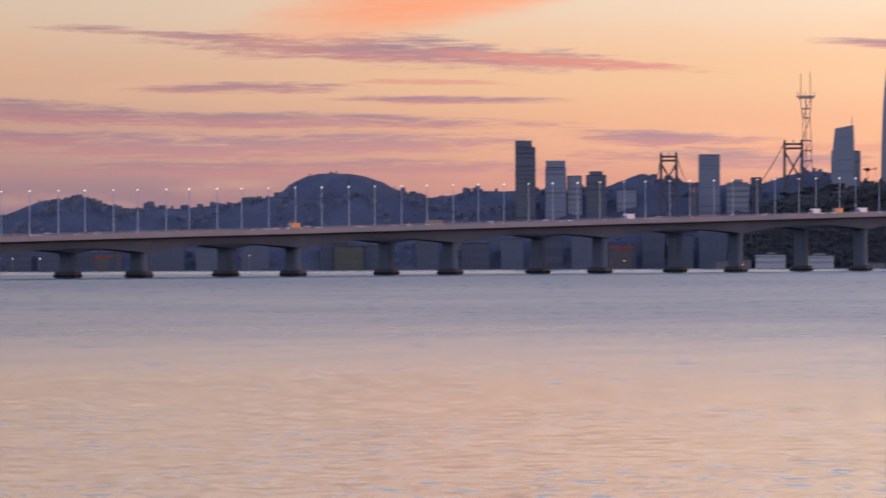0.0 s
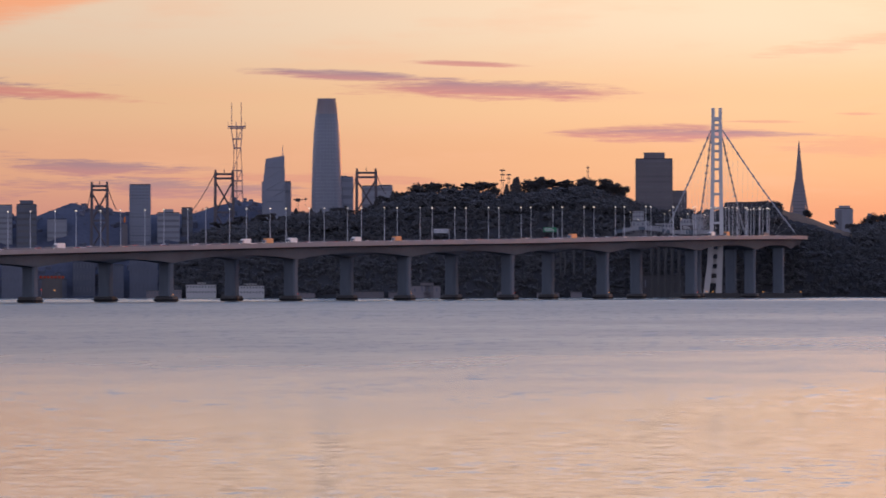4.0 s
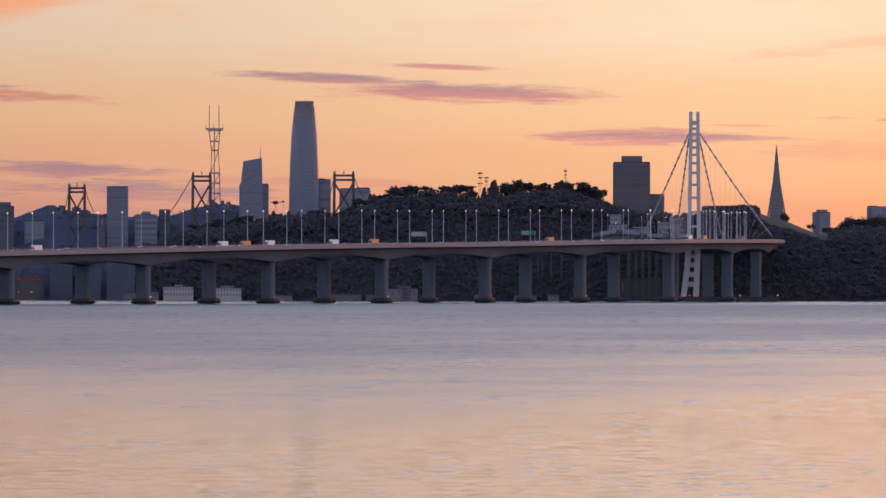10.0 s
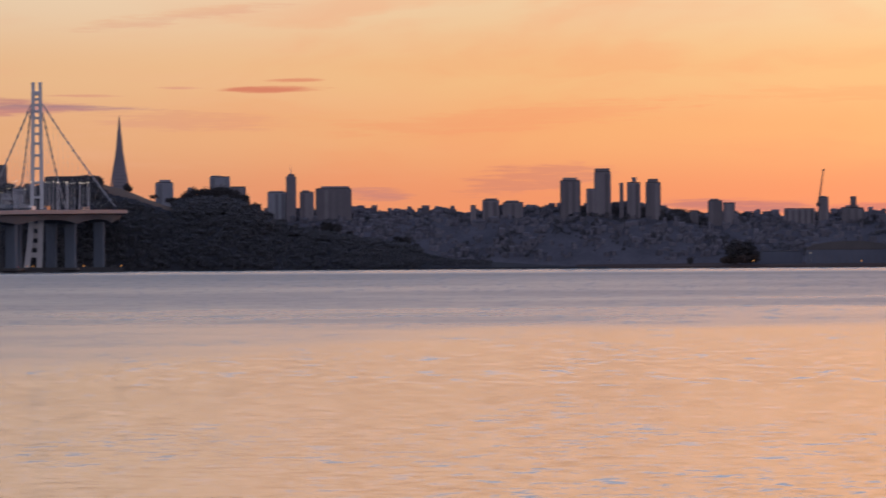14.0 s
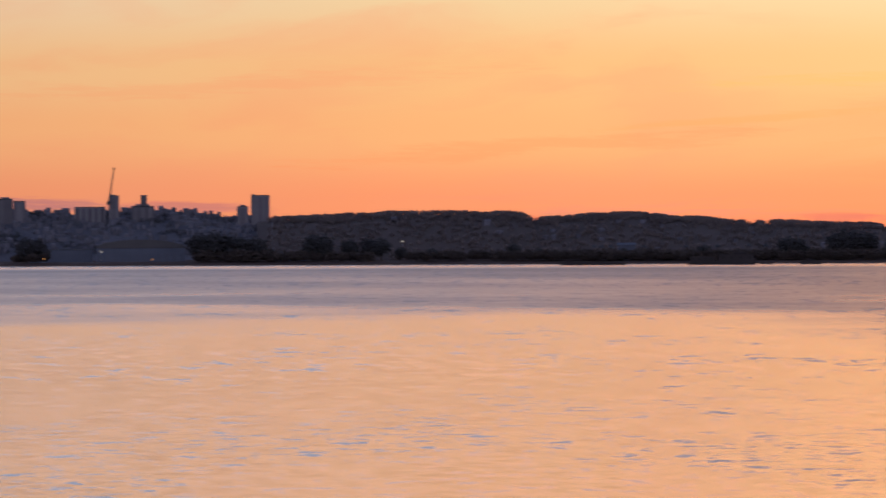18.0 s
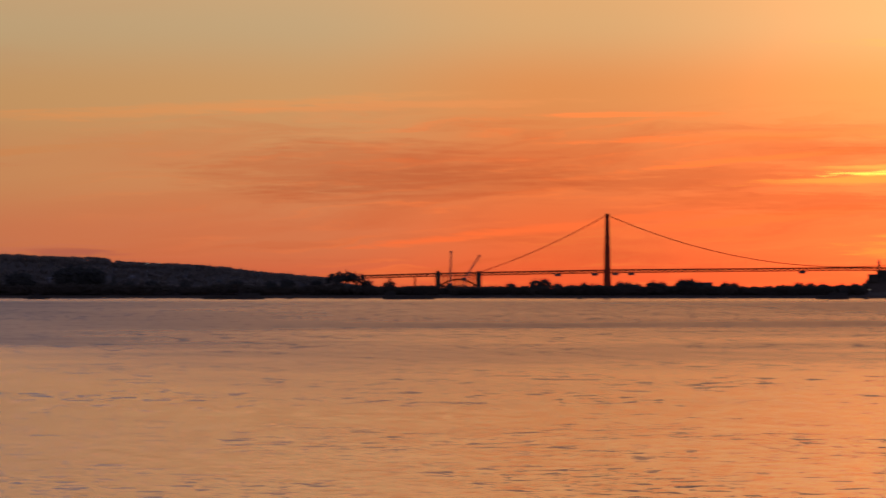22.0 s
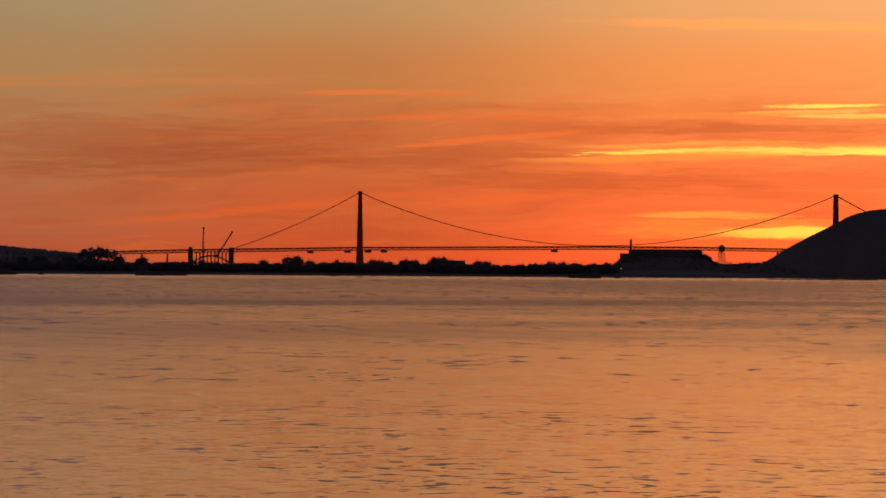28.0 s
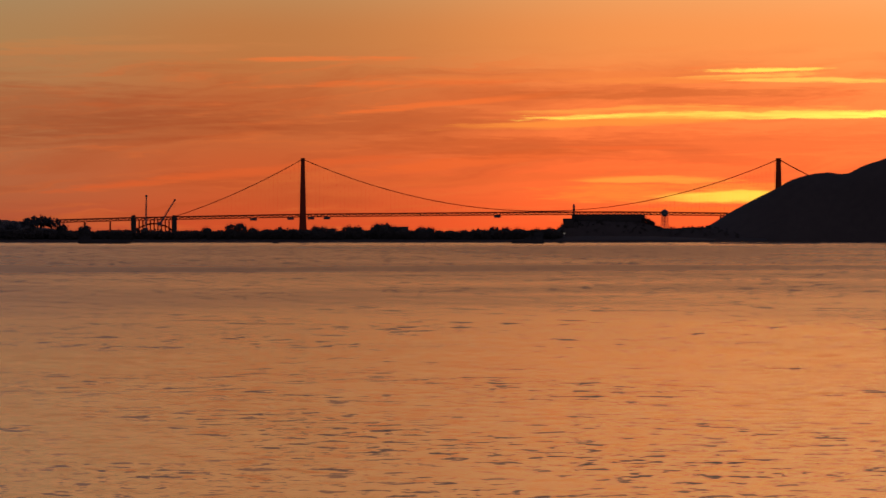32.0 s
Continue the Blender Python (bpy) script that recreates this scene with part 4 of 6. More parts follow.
def mast_tower():
    d, b = 4945, -400
    t = thing("antenna_tower", b, d, 0, label="tall three-legged lattice broadcast tower on the hill", category="antenna tower")
    levels = [(140, -13, 11, 6), (170, -9, 10, 5), (206, -6, 9, 4), (246, -5, 7, 3.5), (284, -10, 10, 5)]
    hull = lambda e, k: float(np.interp(e, [l[0] for l in levels], [l[k] for l in levels]))
    for k in (1, 2):
        part("leg", tube(fresh(), [(span(a[k], d), 0, rise(a[0], d)) for a in levels], 0.5), FADED_STEEL, t)
    part("leg", tube(fresh(), [(0, span(a[3], d) * 2, rise(a[0], d)) for a in levels], 0.5), FADED_STEEL, t)
    for e, over in ((170, 0), (188, 0), (206, 0), (246, 0), (262, 0), (284, 6), (281, 3)):
        part("cross_beam", box(fresh(), span(hull(e, 1) - over, d), span(hull(e, 2) + over, d), -0.6, 1.2, rise(e, d) - 0.65, rise(e, d) + 0.65), FADED_STEEL, t)
    for a, c in zip(levels, levels[1:]):
        part("tie", rod(fresh(), (span(a[1], d), 0, rise(a[0], d)), (span(c[2], d), 0, rise(c[0], d)), 0.3, sides=4), FADED_STEEL, t)
    for x, e in ((-9, 326), (8, 327), (-1, 292)):
        part("antenna", rod(fresh(), (span(x, d), 0, rise(284, d)), (span(x, d), 0, rise(e, d)), 0.42, 0.3, 6), FADED_STEEL, t)
    for x in (-15, 15):
        part("side_antenna", rod(fresh(), (span(x, d), 0, rise(280, d)), (span(x, d), 0, rise(292, d)), 0.35, 0.2, 5), FADED_STEEL, t)


needle_tower()
round_tower()
fins_on_round_tower()
pyramid_tower()
mast_tower()

HILLTOP = "hilltop apartment towers"
for b0, b1, e1_, caps, lab in [
        (657, 689, 136, [(664, 684, 142)], "pale block behind the island trees"), (712, 725, 122, [(714, 723, 128)], "slim block behind the island trees"),
        (753, 789, 146, [(756, 772, 149)], "broad apartment block on the hill"), (789, 817, 128, [], "stepped block on the hill"),
        (855, 888, 118, [(858, 884, 121)], "square pale hill apartment block"), (912, 937, 118, [(916, 930, 122)], "square apartment block on the hill"),
        (940, 1004, 124, [(950, 1000, 129)], "wide dark hill apartment block"), (1235, 1265, 102, [(1240, 1262, 106)], "dark square block on the hill"),
        (1271, 1308, 98, [(1276, 1300, 102)], "dark rounded block on the hill"), (1214, 1224, 93, [], "small slim block on the hill"),
        (1373, 1409, 136, [(1378, 1403, 142)], "tall apartment tower on the hill"), (1419, 1434, 121, [], "lower block beside the hill towers"),
        (1433, 1463, 151, [(1434, 1461, 158)], "tallest apartment tower on the hilltop"), (1478, 1485, 131, [], "very thin tower on the hilltop"),
        (1491, 1515, 132, [(1500, 1508, 142)], "hilltop apartment tower with a peaked top"), (1524, 1551, 132, [(1528, 1546, 139)], "square hilltop apartment tower with penthouse"),
        (1602, 1618, 81, [], "low pale block on the hillside"), (1634, 1660, 99, [(1638, 1654, 103)], "mid-rise block on the hillside"), (1661, 1682, 95, [], "mid-rise block on the hillside"),
        (1768, 1823, 84, [], "long low block on the hillside"), (1829, 1847, 104, [(1831, 1842, 107)], "slim block under the tower crane"),
        (1869, 1909, 85, [(1876, 1900, 90), (1885, 1896, 106)], "stepped block with a roof tower"), (2055, 2075, 84, [(2060, 2070, 88)], "pale waterfront apartment block by a tower"),
        (2080, 2113, 104, [(2081, 2087, 107)], "tall dark waterfront apartment tower")]:
    block("apartment_tower", b0, b1, e1_, 4872, lab, STONE_PALE if b0 in (657, 753, 855) else STUCCO, cap=caps, group=HILLTOP, stacks=max(1, int((b1 - b0) / 11)))
t = thing("spired_tower", 897, 4868, 0, label="slender stepped tower with a thin spire", category="tower", group=HILLTOP)
part("body", box(fresh(), span(-9, 4868), span(9, 4868), 0, 8, 0, rise(147, 4868), 0.5), STUCCO, t)
part("top", box(fresh(), span(-6, 4868), span(6, 4868), 1, 7, rise(147, 4868), rise(151, 4868), 0.3), STUCCO, t)
part("spire", rod(fresh(), (0, 4, rise(150, 4868)), (0, 4, rise(168, 4868)), 0.4, 0.1), GREY_STEEL, t)


# ---- the great red suspension bridge ----
GG = 4880
red = thing("red_suspension_bridge", 4075, GG, 0, label="orange-red suspension bridge in silhouette against the sunset", category="bridge")
gx = lambda b: span(b - 4075, GG)
gz = lambda e: rise(e, GG)
for b in (4075.5, 4919):
    for y in (0, 7):
        rings = []
        for e, hw in ((-18, 8.2), (2, 7.0), (30, 5.6), (62, 5.0), (94, 4.2), (128, 3.4)):
            rings.append([(gx(b - hw), y - 2, gz(e)), (gx(b + hw), y - 2, gz(e)), (gx(b + hw), y + 2, gz(e)), (gx(b - hw), y + 2, gz(e))])
        part("tower_leg", loft(fresh(), rings), RED_STEEL, red)
    for e in (40, 66, 92, 116):
        part("tower_strut", box(fresh(), gx(b - 3), gx(b + 3), 1, 6, gz(e), gz(e + 6)), RED_STEEL, red)
    part("tower_cap", box(fresh(), gx(b - 3.8), gx(b + 3.8), -2.5, 9.5, gz(127), gz(130), 0.2), RED_STEEL, red)


def deck_e(b):
    return float(np.interp(b, [3640, 3776, 4075, 4500, 4676, 4820, 5000], [17, 21, 27, 31, 31, 29, 27]))


def cable_e(b):
    if b < 4075:
        t_ = (4075 - b) / (4075 - 3848)
        return 128 + (26 - 128) * t_ - 4 * 7 * t_ * (1 - t_)
    if b <= 4919:
        m = (4075 + 4919) / 2
        return 36 + 92 * ((b - m) / (m - 4075)) ** 2
    t_ = (b - 4919) / 227
    return 128 - 100 * t_ - 4 * 7 * t_ * (1 - t_)


for y in (0, 7):
    bs = list(np.linspace(3848, 4075, 14)) + list(np.linspace(4075, 4919, 44))[1:] + list(np.linspace(4919, 5100, 10))[1:]
    part("main_cable", tube(fresh(), [(gx(a), y, gz(cable_e(a))) for a in bs], 0.34), RED_STEEL, red)
for b in np.arange(3868, 4912, 7.4):
    if abs(b - 4075) > 6:
        part("suspender", rod(fresh(), (gx(b), 0, gz(cable_e(b))), (gx(b), 0, gz(deck_e(b) + 3)), 0.035, sides=4), RED_STEEL, red)
for a in np.arange(3640, 4830, 34.0):
    c = a + 34
    for name_, hi, lo in (("road_deck", 4.6, 2.2), ("bottom_chord", -0.6, -2.0)):
        bm = loft(fresh(), [[(gx(q), y_, gz(deck_e(q) + e_)) for y_, e_ in ((0, lo), (0, hi), (7, hi), (7, lo))] for q in (a, c)])
        part(name_, bm, RED_STEEL, red)
    for i in range(6):
        q0, q1 = a + 34 / 6 * i, a + 34 / 6 * (i + 1)
        ends = (2.8, -1.4) if i % 2 else (-1.4, 2.8)
        part("truss_brace", rod(fresh(), (gx(q0), 0.2, gz(deck_e(q0) + ends[0])), (gx(q1), 0.2, gz(deck_e(q1) + ends[1])), 0.42, sides=4), RED_STEEL, red)
for b in (3776, 3848):
    part("pylon", box(fresh(), gx(b - 4.5), gx(b + 4.5), -1, 8, -2, gz(26), 0.5), BACKLIT_STONE, red)
    part("pylon_top", box(fresh(), gx(b - 3.6), gx(b + 3.6), 0, 7, gz(26), gz(29), 0.4), BACKLIT_STONE, red)
for i in range(9):
    b = 3786 + i * 6.6
    part("arch_post", box(fresh(), gx(b) - 0.5, gx(b) + 0.5, 1, 6, gz(2), gz(20)), RED_STEEL, red)
bs = [3780 + 6.4 * i for i in range(11)]
part("arch", tube(fresh(), [(gx(b), 3, gz(2 + 12 * (1 - ((b - 3812) / 33) ** 2))) for b in bs], 0.8), RED_STEEL, red)
for b in (3690, 3735, 4816):
    part("trestle", box(fresh(), gx(b) - 0.9, gx(b) + 0.9, 0, 6, 0, gz(deck_e(b) - 1), 0, 0.7), RED_STEEL, red)
for b in (3988, 4054, 4090, 4118, 4420):
    part("work_traveler", box(fresh(), gx(b - 6), gx(b + 6), -0.5, 7.5, gz(deck_e(b) - 6), gz(deck_e(b) - 2), 0.3), DARK_STEEL, red, "maintenance cradle hung below the deck")


# ---- trees ----
rng = np.random.default_rng(7)
TETRA = np.array([(1, 1, 1), (-1, -1, 1), (-1, 1, -1), (1, -1, -1)], float) * 0.8
TETRA_F = np.array([(0, 2, 1), (0, 1, 3), (0, 3, 2), (1, 2, 3)])


def crown_cloud(kind, clumps, r, fine_=1.0):
    """Centres and sizes of leaf clumps for a tree one unit high."""
    out = []
    for i in range(clumps):
        if kind == "conifer":
            h = 0.15 + 0.85 * r.random() ** 1.2
            rad = 0.20 * (1.02 - h) + 0.015
            a = r.random() * 6.28
            out.append((rad * math.cos(a), rad * math.sin(a), h, 0.045 + 0.05 * (1 - h)))
        elif kind == "umbrella":
            a, q = r.random() * 6.28, math.sqrt(r.random())
            lobe = 0.10 * math.cos(3 * a + 1)
            h = 0.72 + 0.24 * r.random() - 0.16 * q + lobe
            out.append((0.46 * q * math.cos(a), 0.46 * q * math.sin(a), h, fine_ * (0.055 + 0.04 * r.random())))
        elif kind == "lobed":
            if i == 0:
                lobes = [(0.1 + 0.3 * r.random(), r.random() * 6.28, 0.46 + 0.44 * r.random(), 0.10 + 0.09 * r.random()) for _ in range(8)] + [(0.06, 1.0, 0.86, 0.13)]
            lr, la, lz, ls = lobes[i % len(lobes)]
            v = r.normal(size=3)
            v *= r.random() ** 0.5 / np.linalg.norm(v)
            out.append((lr * math.cos(la) + ls * 1.25 * v[0], lr * math.sin(la) + ls * 1.25 * v[1], lz + ls * 0.75 * v[2], fine_ * (0.045 + 0.05 * r.random())))
        else:
            v = r.normal(size=3)
            v /= np.linalg.norm(v)
            q = 0.55 + 0.45 * r.random()
            k = 1 + 0.25 * math.sin(3.1 * v[0] + 2 * v[2] + i * 0.01)
            out.append((0.36 * k * q * v[0], 0.36 * k * q * v[1], 0.62 + 0.36 * k * q * v[2], fine_ * (0.05 + 0.045 * r.random())))
    return np.array(out)


def clump_mesh(cloud, r):
    vs, fs = [], []
    for i, (x, y, z, s) in enumerate(cloud):
        turn_ = np.linalg.qr(r.normal(size=(3, 3)))[0]
        q = (TETRA * (0.6 + 0.8 * r.random((4, 3)))) @ turn_ * s
        vs.append(q + np.array((x, y, z)))
        fs.append(TETRA_F + 4 * i)
    return np.vstack(vs), np.vstack(fs)


def fast_mesh(name, verts, faces, mat):
    me = bpy.data.meshes.new(name)
    me.vertices.add(len(verts))
    me.vertices.foreach_set("co", np.asarray(verts, np.float32).ravel())
    k = faces.shape[1]
    me.loops.add(faces.size)
    me.loops.foreach_set("vertex_index", faces.astype(np.int32).ravel())
    me.polygons.add(len(faces))
    me.polygons.foreach_set("loop_start", np.arange(0, faces.size, k, dtype=np.int32))
    me.polygons.foreach_set("use_smooth", np.ones(len(faces), bool))
    me.update(calc_edges=True)
    me.materials.append(mat)
    return me


def make_tree(kind, name, label, seed, clumps=520):
    r = np.random.default_rng(seed)
    t = new(name)
    tagged(t, label, "tree", "shore and hill trees")
    trunk = fresh()
    top = 0.95 if kind == "conifer" else 0.6
    rod(trunk, (0, 0, -0.05), (0.01, 0, 0.35), 0.028, 0.02)
    rod(trunk, (0.01, 0, 0.34), (0.0, 0.01, top), 0.02, 0.008)
    for i in range(5 if kind != "conifer" else 2):
        a = i * 1.3 + seed
        rod(trunk, (0, 0, 0.32 + 0.05 * i), (0.3 * math.cos(a), 0.3 * math.sin(a), 0.62 + 0.05 * i), 0.012, 0.005, 5)
    part("trunk", trunk, BARK, t)
    v, f = clump_mesh(crown_cloud(kind, clumps, r, 0.5), r)
    c = new("crown", fast_mesh("crown", v, f, TREE_LEAVES))
    c.parent = t
    return t


def make_palm(seed):
    r = np.random.default_rng(seed)
    t = new("palm_tree")
    tagged(t, "dark palm tree on the island shore", "tree", "shore and hill trees")
    part("trunk", rod(rod(fresh(), (0, 0, -0.05), (0.02, 0, 0.5), 0.03, 0.022), (0.02, 0, 0.5), (0.0, 0, 0.88), 0.022, 0.02), BARK, t)
    bm = fresh()
    for i in range(16):
        a, up_ = i * 0.393 + r.random() * 0.2, 0.1 + 0.14 * r.random()
        p0, p1, p2 = Vector((0, 0, 0.87)), Vector((0.14 * math.cos(a), 0.14 * math.sin(a), 0.87 + up_)), Vector((0.25 * math.cos(a), 0.25 * math.sin(a), 0.80 + up_ * 0.3))
        side = Vector((-math.sin(a), math.cos(a), 0)) * 0.03
        vs = [bm.verts.new(q) for q in (p0 - side * .3, p0 + side * .3, p1 + side, p1 - side, p2 + side * 0.4, p2 - side * 0.4, p1 + Vector((0, 0, .015)), p2 + Vector((0, 0, .01)))]
        for q in ((0, 1, 2, 3), (3, 2, 4, 5), (0, 6, 1), (6, 7, 4, 2), (6, 3, 5, 7)):
            bm.faces.new([vs[k] for k in q])
    part("crown", bm, LEAVES, t, "arched palm fronds")
    return t


KINDS = {"broad": [make_tree("broad", "broadleaf_tree", "dark rounded broadleaf tree on the island", s) for s in (1, 2)],
         "umbrella": [make_tree("umbrella", "eucalyptus_tree", "dark flat-topped eucalyptus tree with open limbs", s, 300) for s in (3, 4)],
         "lobed": [make_tree("lobed", "open_crowned_tree", "dark open-crowned tree with separate leafy limbs", s, 420) for s in (11, 12, 13)],
         "conifer": [make_tree("conifer", "cypress_tree", "dark pointed cypress tree on the island", 5)],
         "palm": [make_palm(6)]}
planted = set()


def plant(kind, p, h, wide_=1.0, turn=0.0):
    tree = KINDS[kind][int(hash_at(p.x, p.y) * len(KINDS[kind])) % len(KINDS[kind])]
    m = Matrix.Translation(p) @ Matrix.Rotation(turn, 4, "Z") @ Matrix.Diagonal((h * wide_, h * wide_, h, 1))
    if tree.name in planted:
        copy_thing(tree, m @ Matrix.Diagonal((1 / tree.scale.x, 1 / tree.scale.y, 1 / tree.scale.z, 1)))
    else:
        planted.add(tree.name)
        tree.matrix_world = m


def forest(name, points, sizes, label, clumps=16, kind="broad", mat=None):
    """A wood of many uncounted trees in one mesh."""
    temps = []
    for s in range(6):
        r = np.random.default_rng(60 + s)
        k = ("broad", "umbrella", "broad", "conifer", "broad", "umbrella")[s] if kind == "mixed" else kind
        temps.append(clump_mesh(crown_cloud(k, clumps, r) * (1, 1, 1, 1.2), r))
    vs, fs, n = [], [], 0
    for i, (p, h) in enumerate(zip(points, sizes)):
        v, f = temps[i % 6]
        a = hash_at(i, 3.3) * 6.28
        c, s = math.cos(a), math.sin(a)
        wv = 0.8 + 0.6 * hash_at(i, 9.1)
        q = np.stack([(v[:, 0] * c - v[:, 1] * s) * h * wv, (v[:, 0] * s + v[:, 1] * c) * h * wv, (v[:, 2] - 0.12) * h], 1) + np.array(p)
        vs.append(q)
        fs.append(f + n)
        n += len(v)
    ob = new(name, fast_mesh(name, np.vstack(vs), np.vstack(fs), mat or LEAVES))
    tagged(ob, label, "woods", kind="stuff")


# island wood: dense over the hill, except the bare grassy shoulder
pts, hs = [], []
for i in range(10400):
    b = -515 + 1640 * rng.random()
    s = rng.random()
    if 560 < b < 690 and s > 0.62:
        continue
    p = yerba_at(b, s * 0.98)
    h = 4 + 5.5 * rng.random()
    if s < 0.6:
        h *= 0.7
    if s > 0.86 and b < 300:
        h *= 0.62
    if b > 860:
        h *= 0.75
    if b > 1175 and rng.random() < 0.6 or 300 < b < 560 and s > 0.8 and rng.random() < 0.5:
        continue
    pts.append(p - Vector((0, 0, 1.0)))
    hs.append(h)
for i in range(900):
    b = 990 + 260 * rng.random()
    s = 0.1 + 0.88 * rng.random()
    pts.append(yerba_at(b, s) - Vector((0, 0, 0.8)))
    hs.append(2.2 + 3.4 * rng.random() * max(0.2, (1200 - b) / 210))
forest("island_wood", pts, hs, "dense dark evergreen wood on the island hill", clumps=33, kind="mixed")
# taller single trees along the island's skyline
for i in range(112):
    b = -470 + i * 6.9 + 8 * hash_at(i, 1.0)
    if b > 296:
        break
    h = 6.0 + 8.5 * hash_at(i, 2.0) ** 1.6
    kind = ("lobed", "broad", "lobed", "lobed", "conifer")[int(hash_at(i, 5.0) * 5)]
    if b < -130:
        h *= 0.8
    plant(kind, yerba_at(b, 0.985) - Vector((0, 0, 0.8)), h, 1.0 + 0.5 * hash_at(i, 7.0), hash_at(i, 4.0) * 6)
for b, h, kind in [(92, 16, "conifer"), (96, 17, "conifer"), (141, 15, "lobed"), (134, 13, "lobed"), (183, 12, "lobed"), (205, 14, "lobed"), (226, 13, "broad"), (255, 11, "broad"), (280, 10, "broad"), (607, 8, "broad"), (612, 6, "broad"),
                   (697, 9, "umbrella"), (712, 12, "broad"), (728, 15, "broad"), (745, 14, "broad"), (762, 15, "broad"), (778, 15, "broad"), (795, 14, "broad"), (812, 13, "broad"), (835, 11, "broad"),
                   (858, 10, "broad"), (880, 8, "umbrella"), (905, 7, "broad"), (940, 8, "broad"), (960, 14, "broad"), (975, 13, "broad"), (1000, 9, "broad"), (1085, 10, "broad"), (1100, 11, "broad"), (1118, 8, "broad"),
                   (655, 8, "umbrella"), (684, 9, "umbrella")]:
    plant(kind, yerba_at(b, 0.97) - Vector((0, 0, 0.8)), h, 1.1, b)

# dark gardens under the hilltop towers
pts, hs = [], []
for i in range(420):
    b = 1385 + 260 * rng.random()
    pts.append(russian_at(b, 0.62 + 0.3 * rng.random()) - Vector((0, 0, 0.6)))
    hs.append(3.0 + 3.0 * rng.random())
for b0 in (1288, 1338, 1600, 1706):
    for i in range(26):
        pts.append(russian_at(b0 + 15 * rng.normal(), 0.97) - Vector((0, 0, 0.8)))
        hs.append(4.0 + 3.0 * rng.random())
forest("garden_trees", pts, hs, "dark garden trees below the hilltop towers", clumps=34, kind="broad")
# the wooded ridge: an even dark canopy with a few gaps
pts, hs = [], []
for i in range(2400):
    b = 2120 + 1480 * rng.random()
    s = 1 - 0.3 * rng.random() ** 2
    p = presidio_at(b, s)
    gap_ = 2572 < b < 2592 or 2955 < b < 2975 or 2988 < b < 2996 or 3196 < b < 3206
    h = (3.0 if not gap_ else 0.9) * (0.85 + 0.35 * rng.random())
    pts.append(p - Vector((0, 0, 0.4)))
    hs.append(h * 1.35)
for i in range(2600):
    b = 2110 + 1490 * rng.random()
    pts.append(presidio_at(b, 0.03 + 0.9 * rng.random()) - Vector((0, 0, 0.6)))
    hs.append(2.4 + 2.4 * rng.random())
forest("ridge_wood", pts, hs, "even dark wood along the far ridge", clumps=34, kind="broad", mat=RIDGE_LEAVES)
pts, hs = [], []
for i in range(900):
    b = -2100 + 4200 * rng.random()
    s = 0.5 + 0.5 * rng.random()
    pts.append((city_at if b < 700 else russian_at)(b, s) - Vector((0, 0, 0.5)))
    hs.append(1.2 + 1.6 * rng.random())
for i in range(3600):
    b, k = 760 + 1340 * rng.random(), 0.1 + 0.88 * rng.random()
    thick = noise.noise(Vector((b * 0.016, k * 3.0, 44.0)))
    if thick < 0.0 and rng.random() > 0.12:
        continue
    pts.append(russian_at(b, k) - Vector((0, 0, 0.5)))
    hs.append(1.8 + 2.0 * rng.random() + 3.0 * max(thick, 0.0))
forest("city_trees", pts, hs, "dark street trees among the hillside houses", clumps=18, kind="broad")

# the low island's trees
pts, hs = [], []
for i in range(2600):
    b = 1570 + 2960 * rng.random()
    dense = noise.noise(Vector((b * 0.011, 3.0, 0))) + 0.15
    if b > 1985 and b < 2120:
        dense = 1
    if b < 1980 and not 1660 < b < 1720 or b < 2600 and rng.random() > 0.25 + dense:
        continue
    pts.append(treasure_at(b, 0.25 + 0.7 * rng.random()) - Vector((0, 0, 0.4)))
    hs.append(6.4 + 3.6 * rng.random() * (0.4 + max(dense, 0)) + (1.5 if b < 3300 else 0))
for i in range(800):
    pts.append(treasure_at(3560 + 960 * rng.random(), 0.2 + 0.7 * rng.random()) - Vector((0, 0, 0.9)))
    hs.append(2.6 + 2.4 * rng.random())
forest("shore_wood", pts, hs, "low dark trees and bushes along the island shore", clumps=44, kind="broad", mat=SHORE_LEAVES)
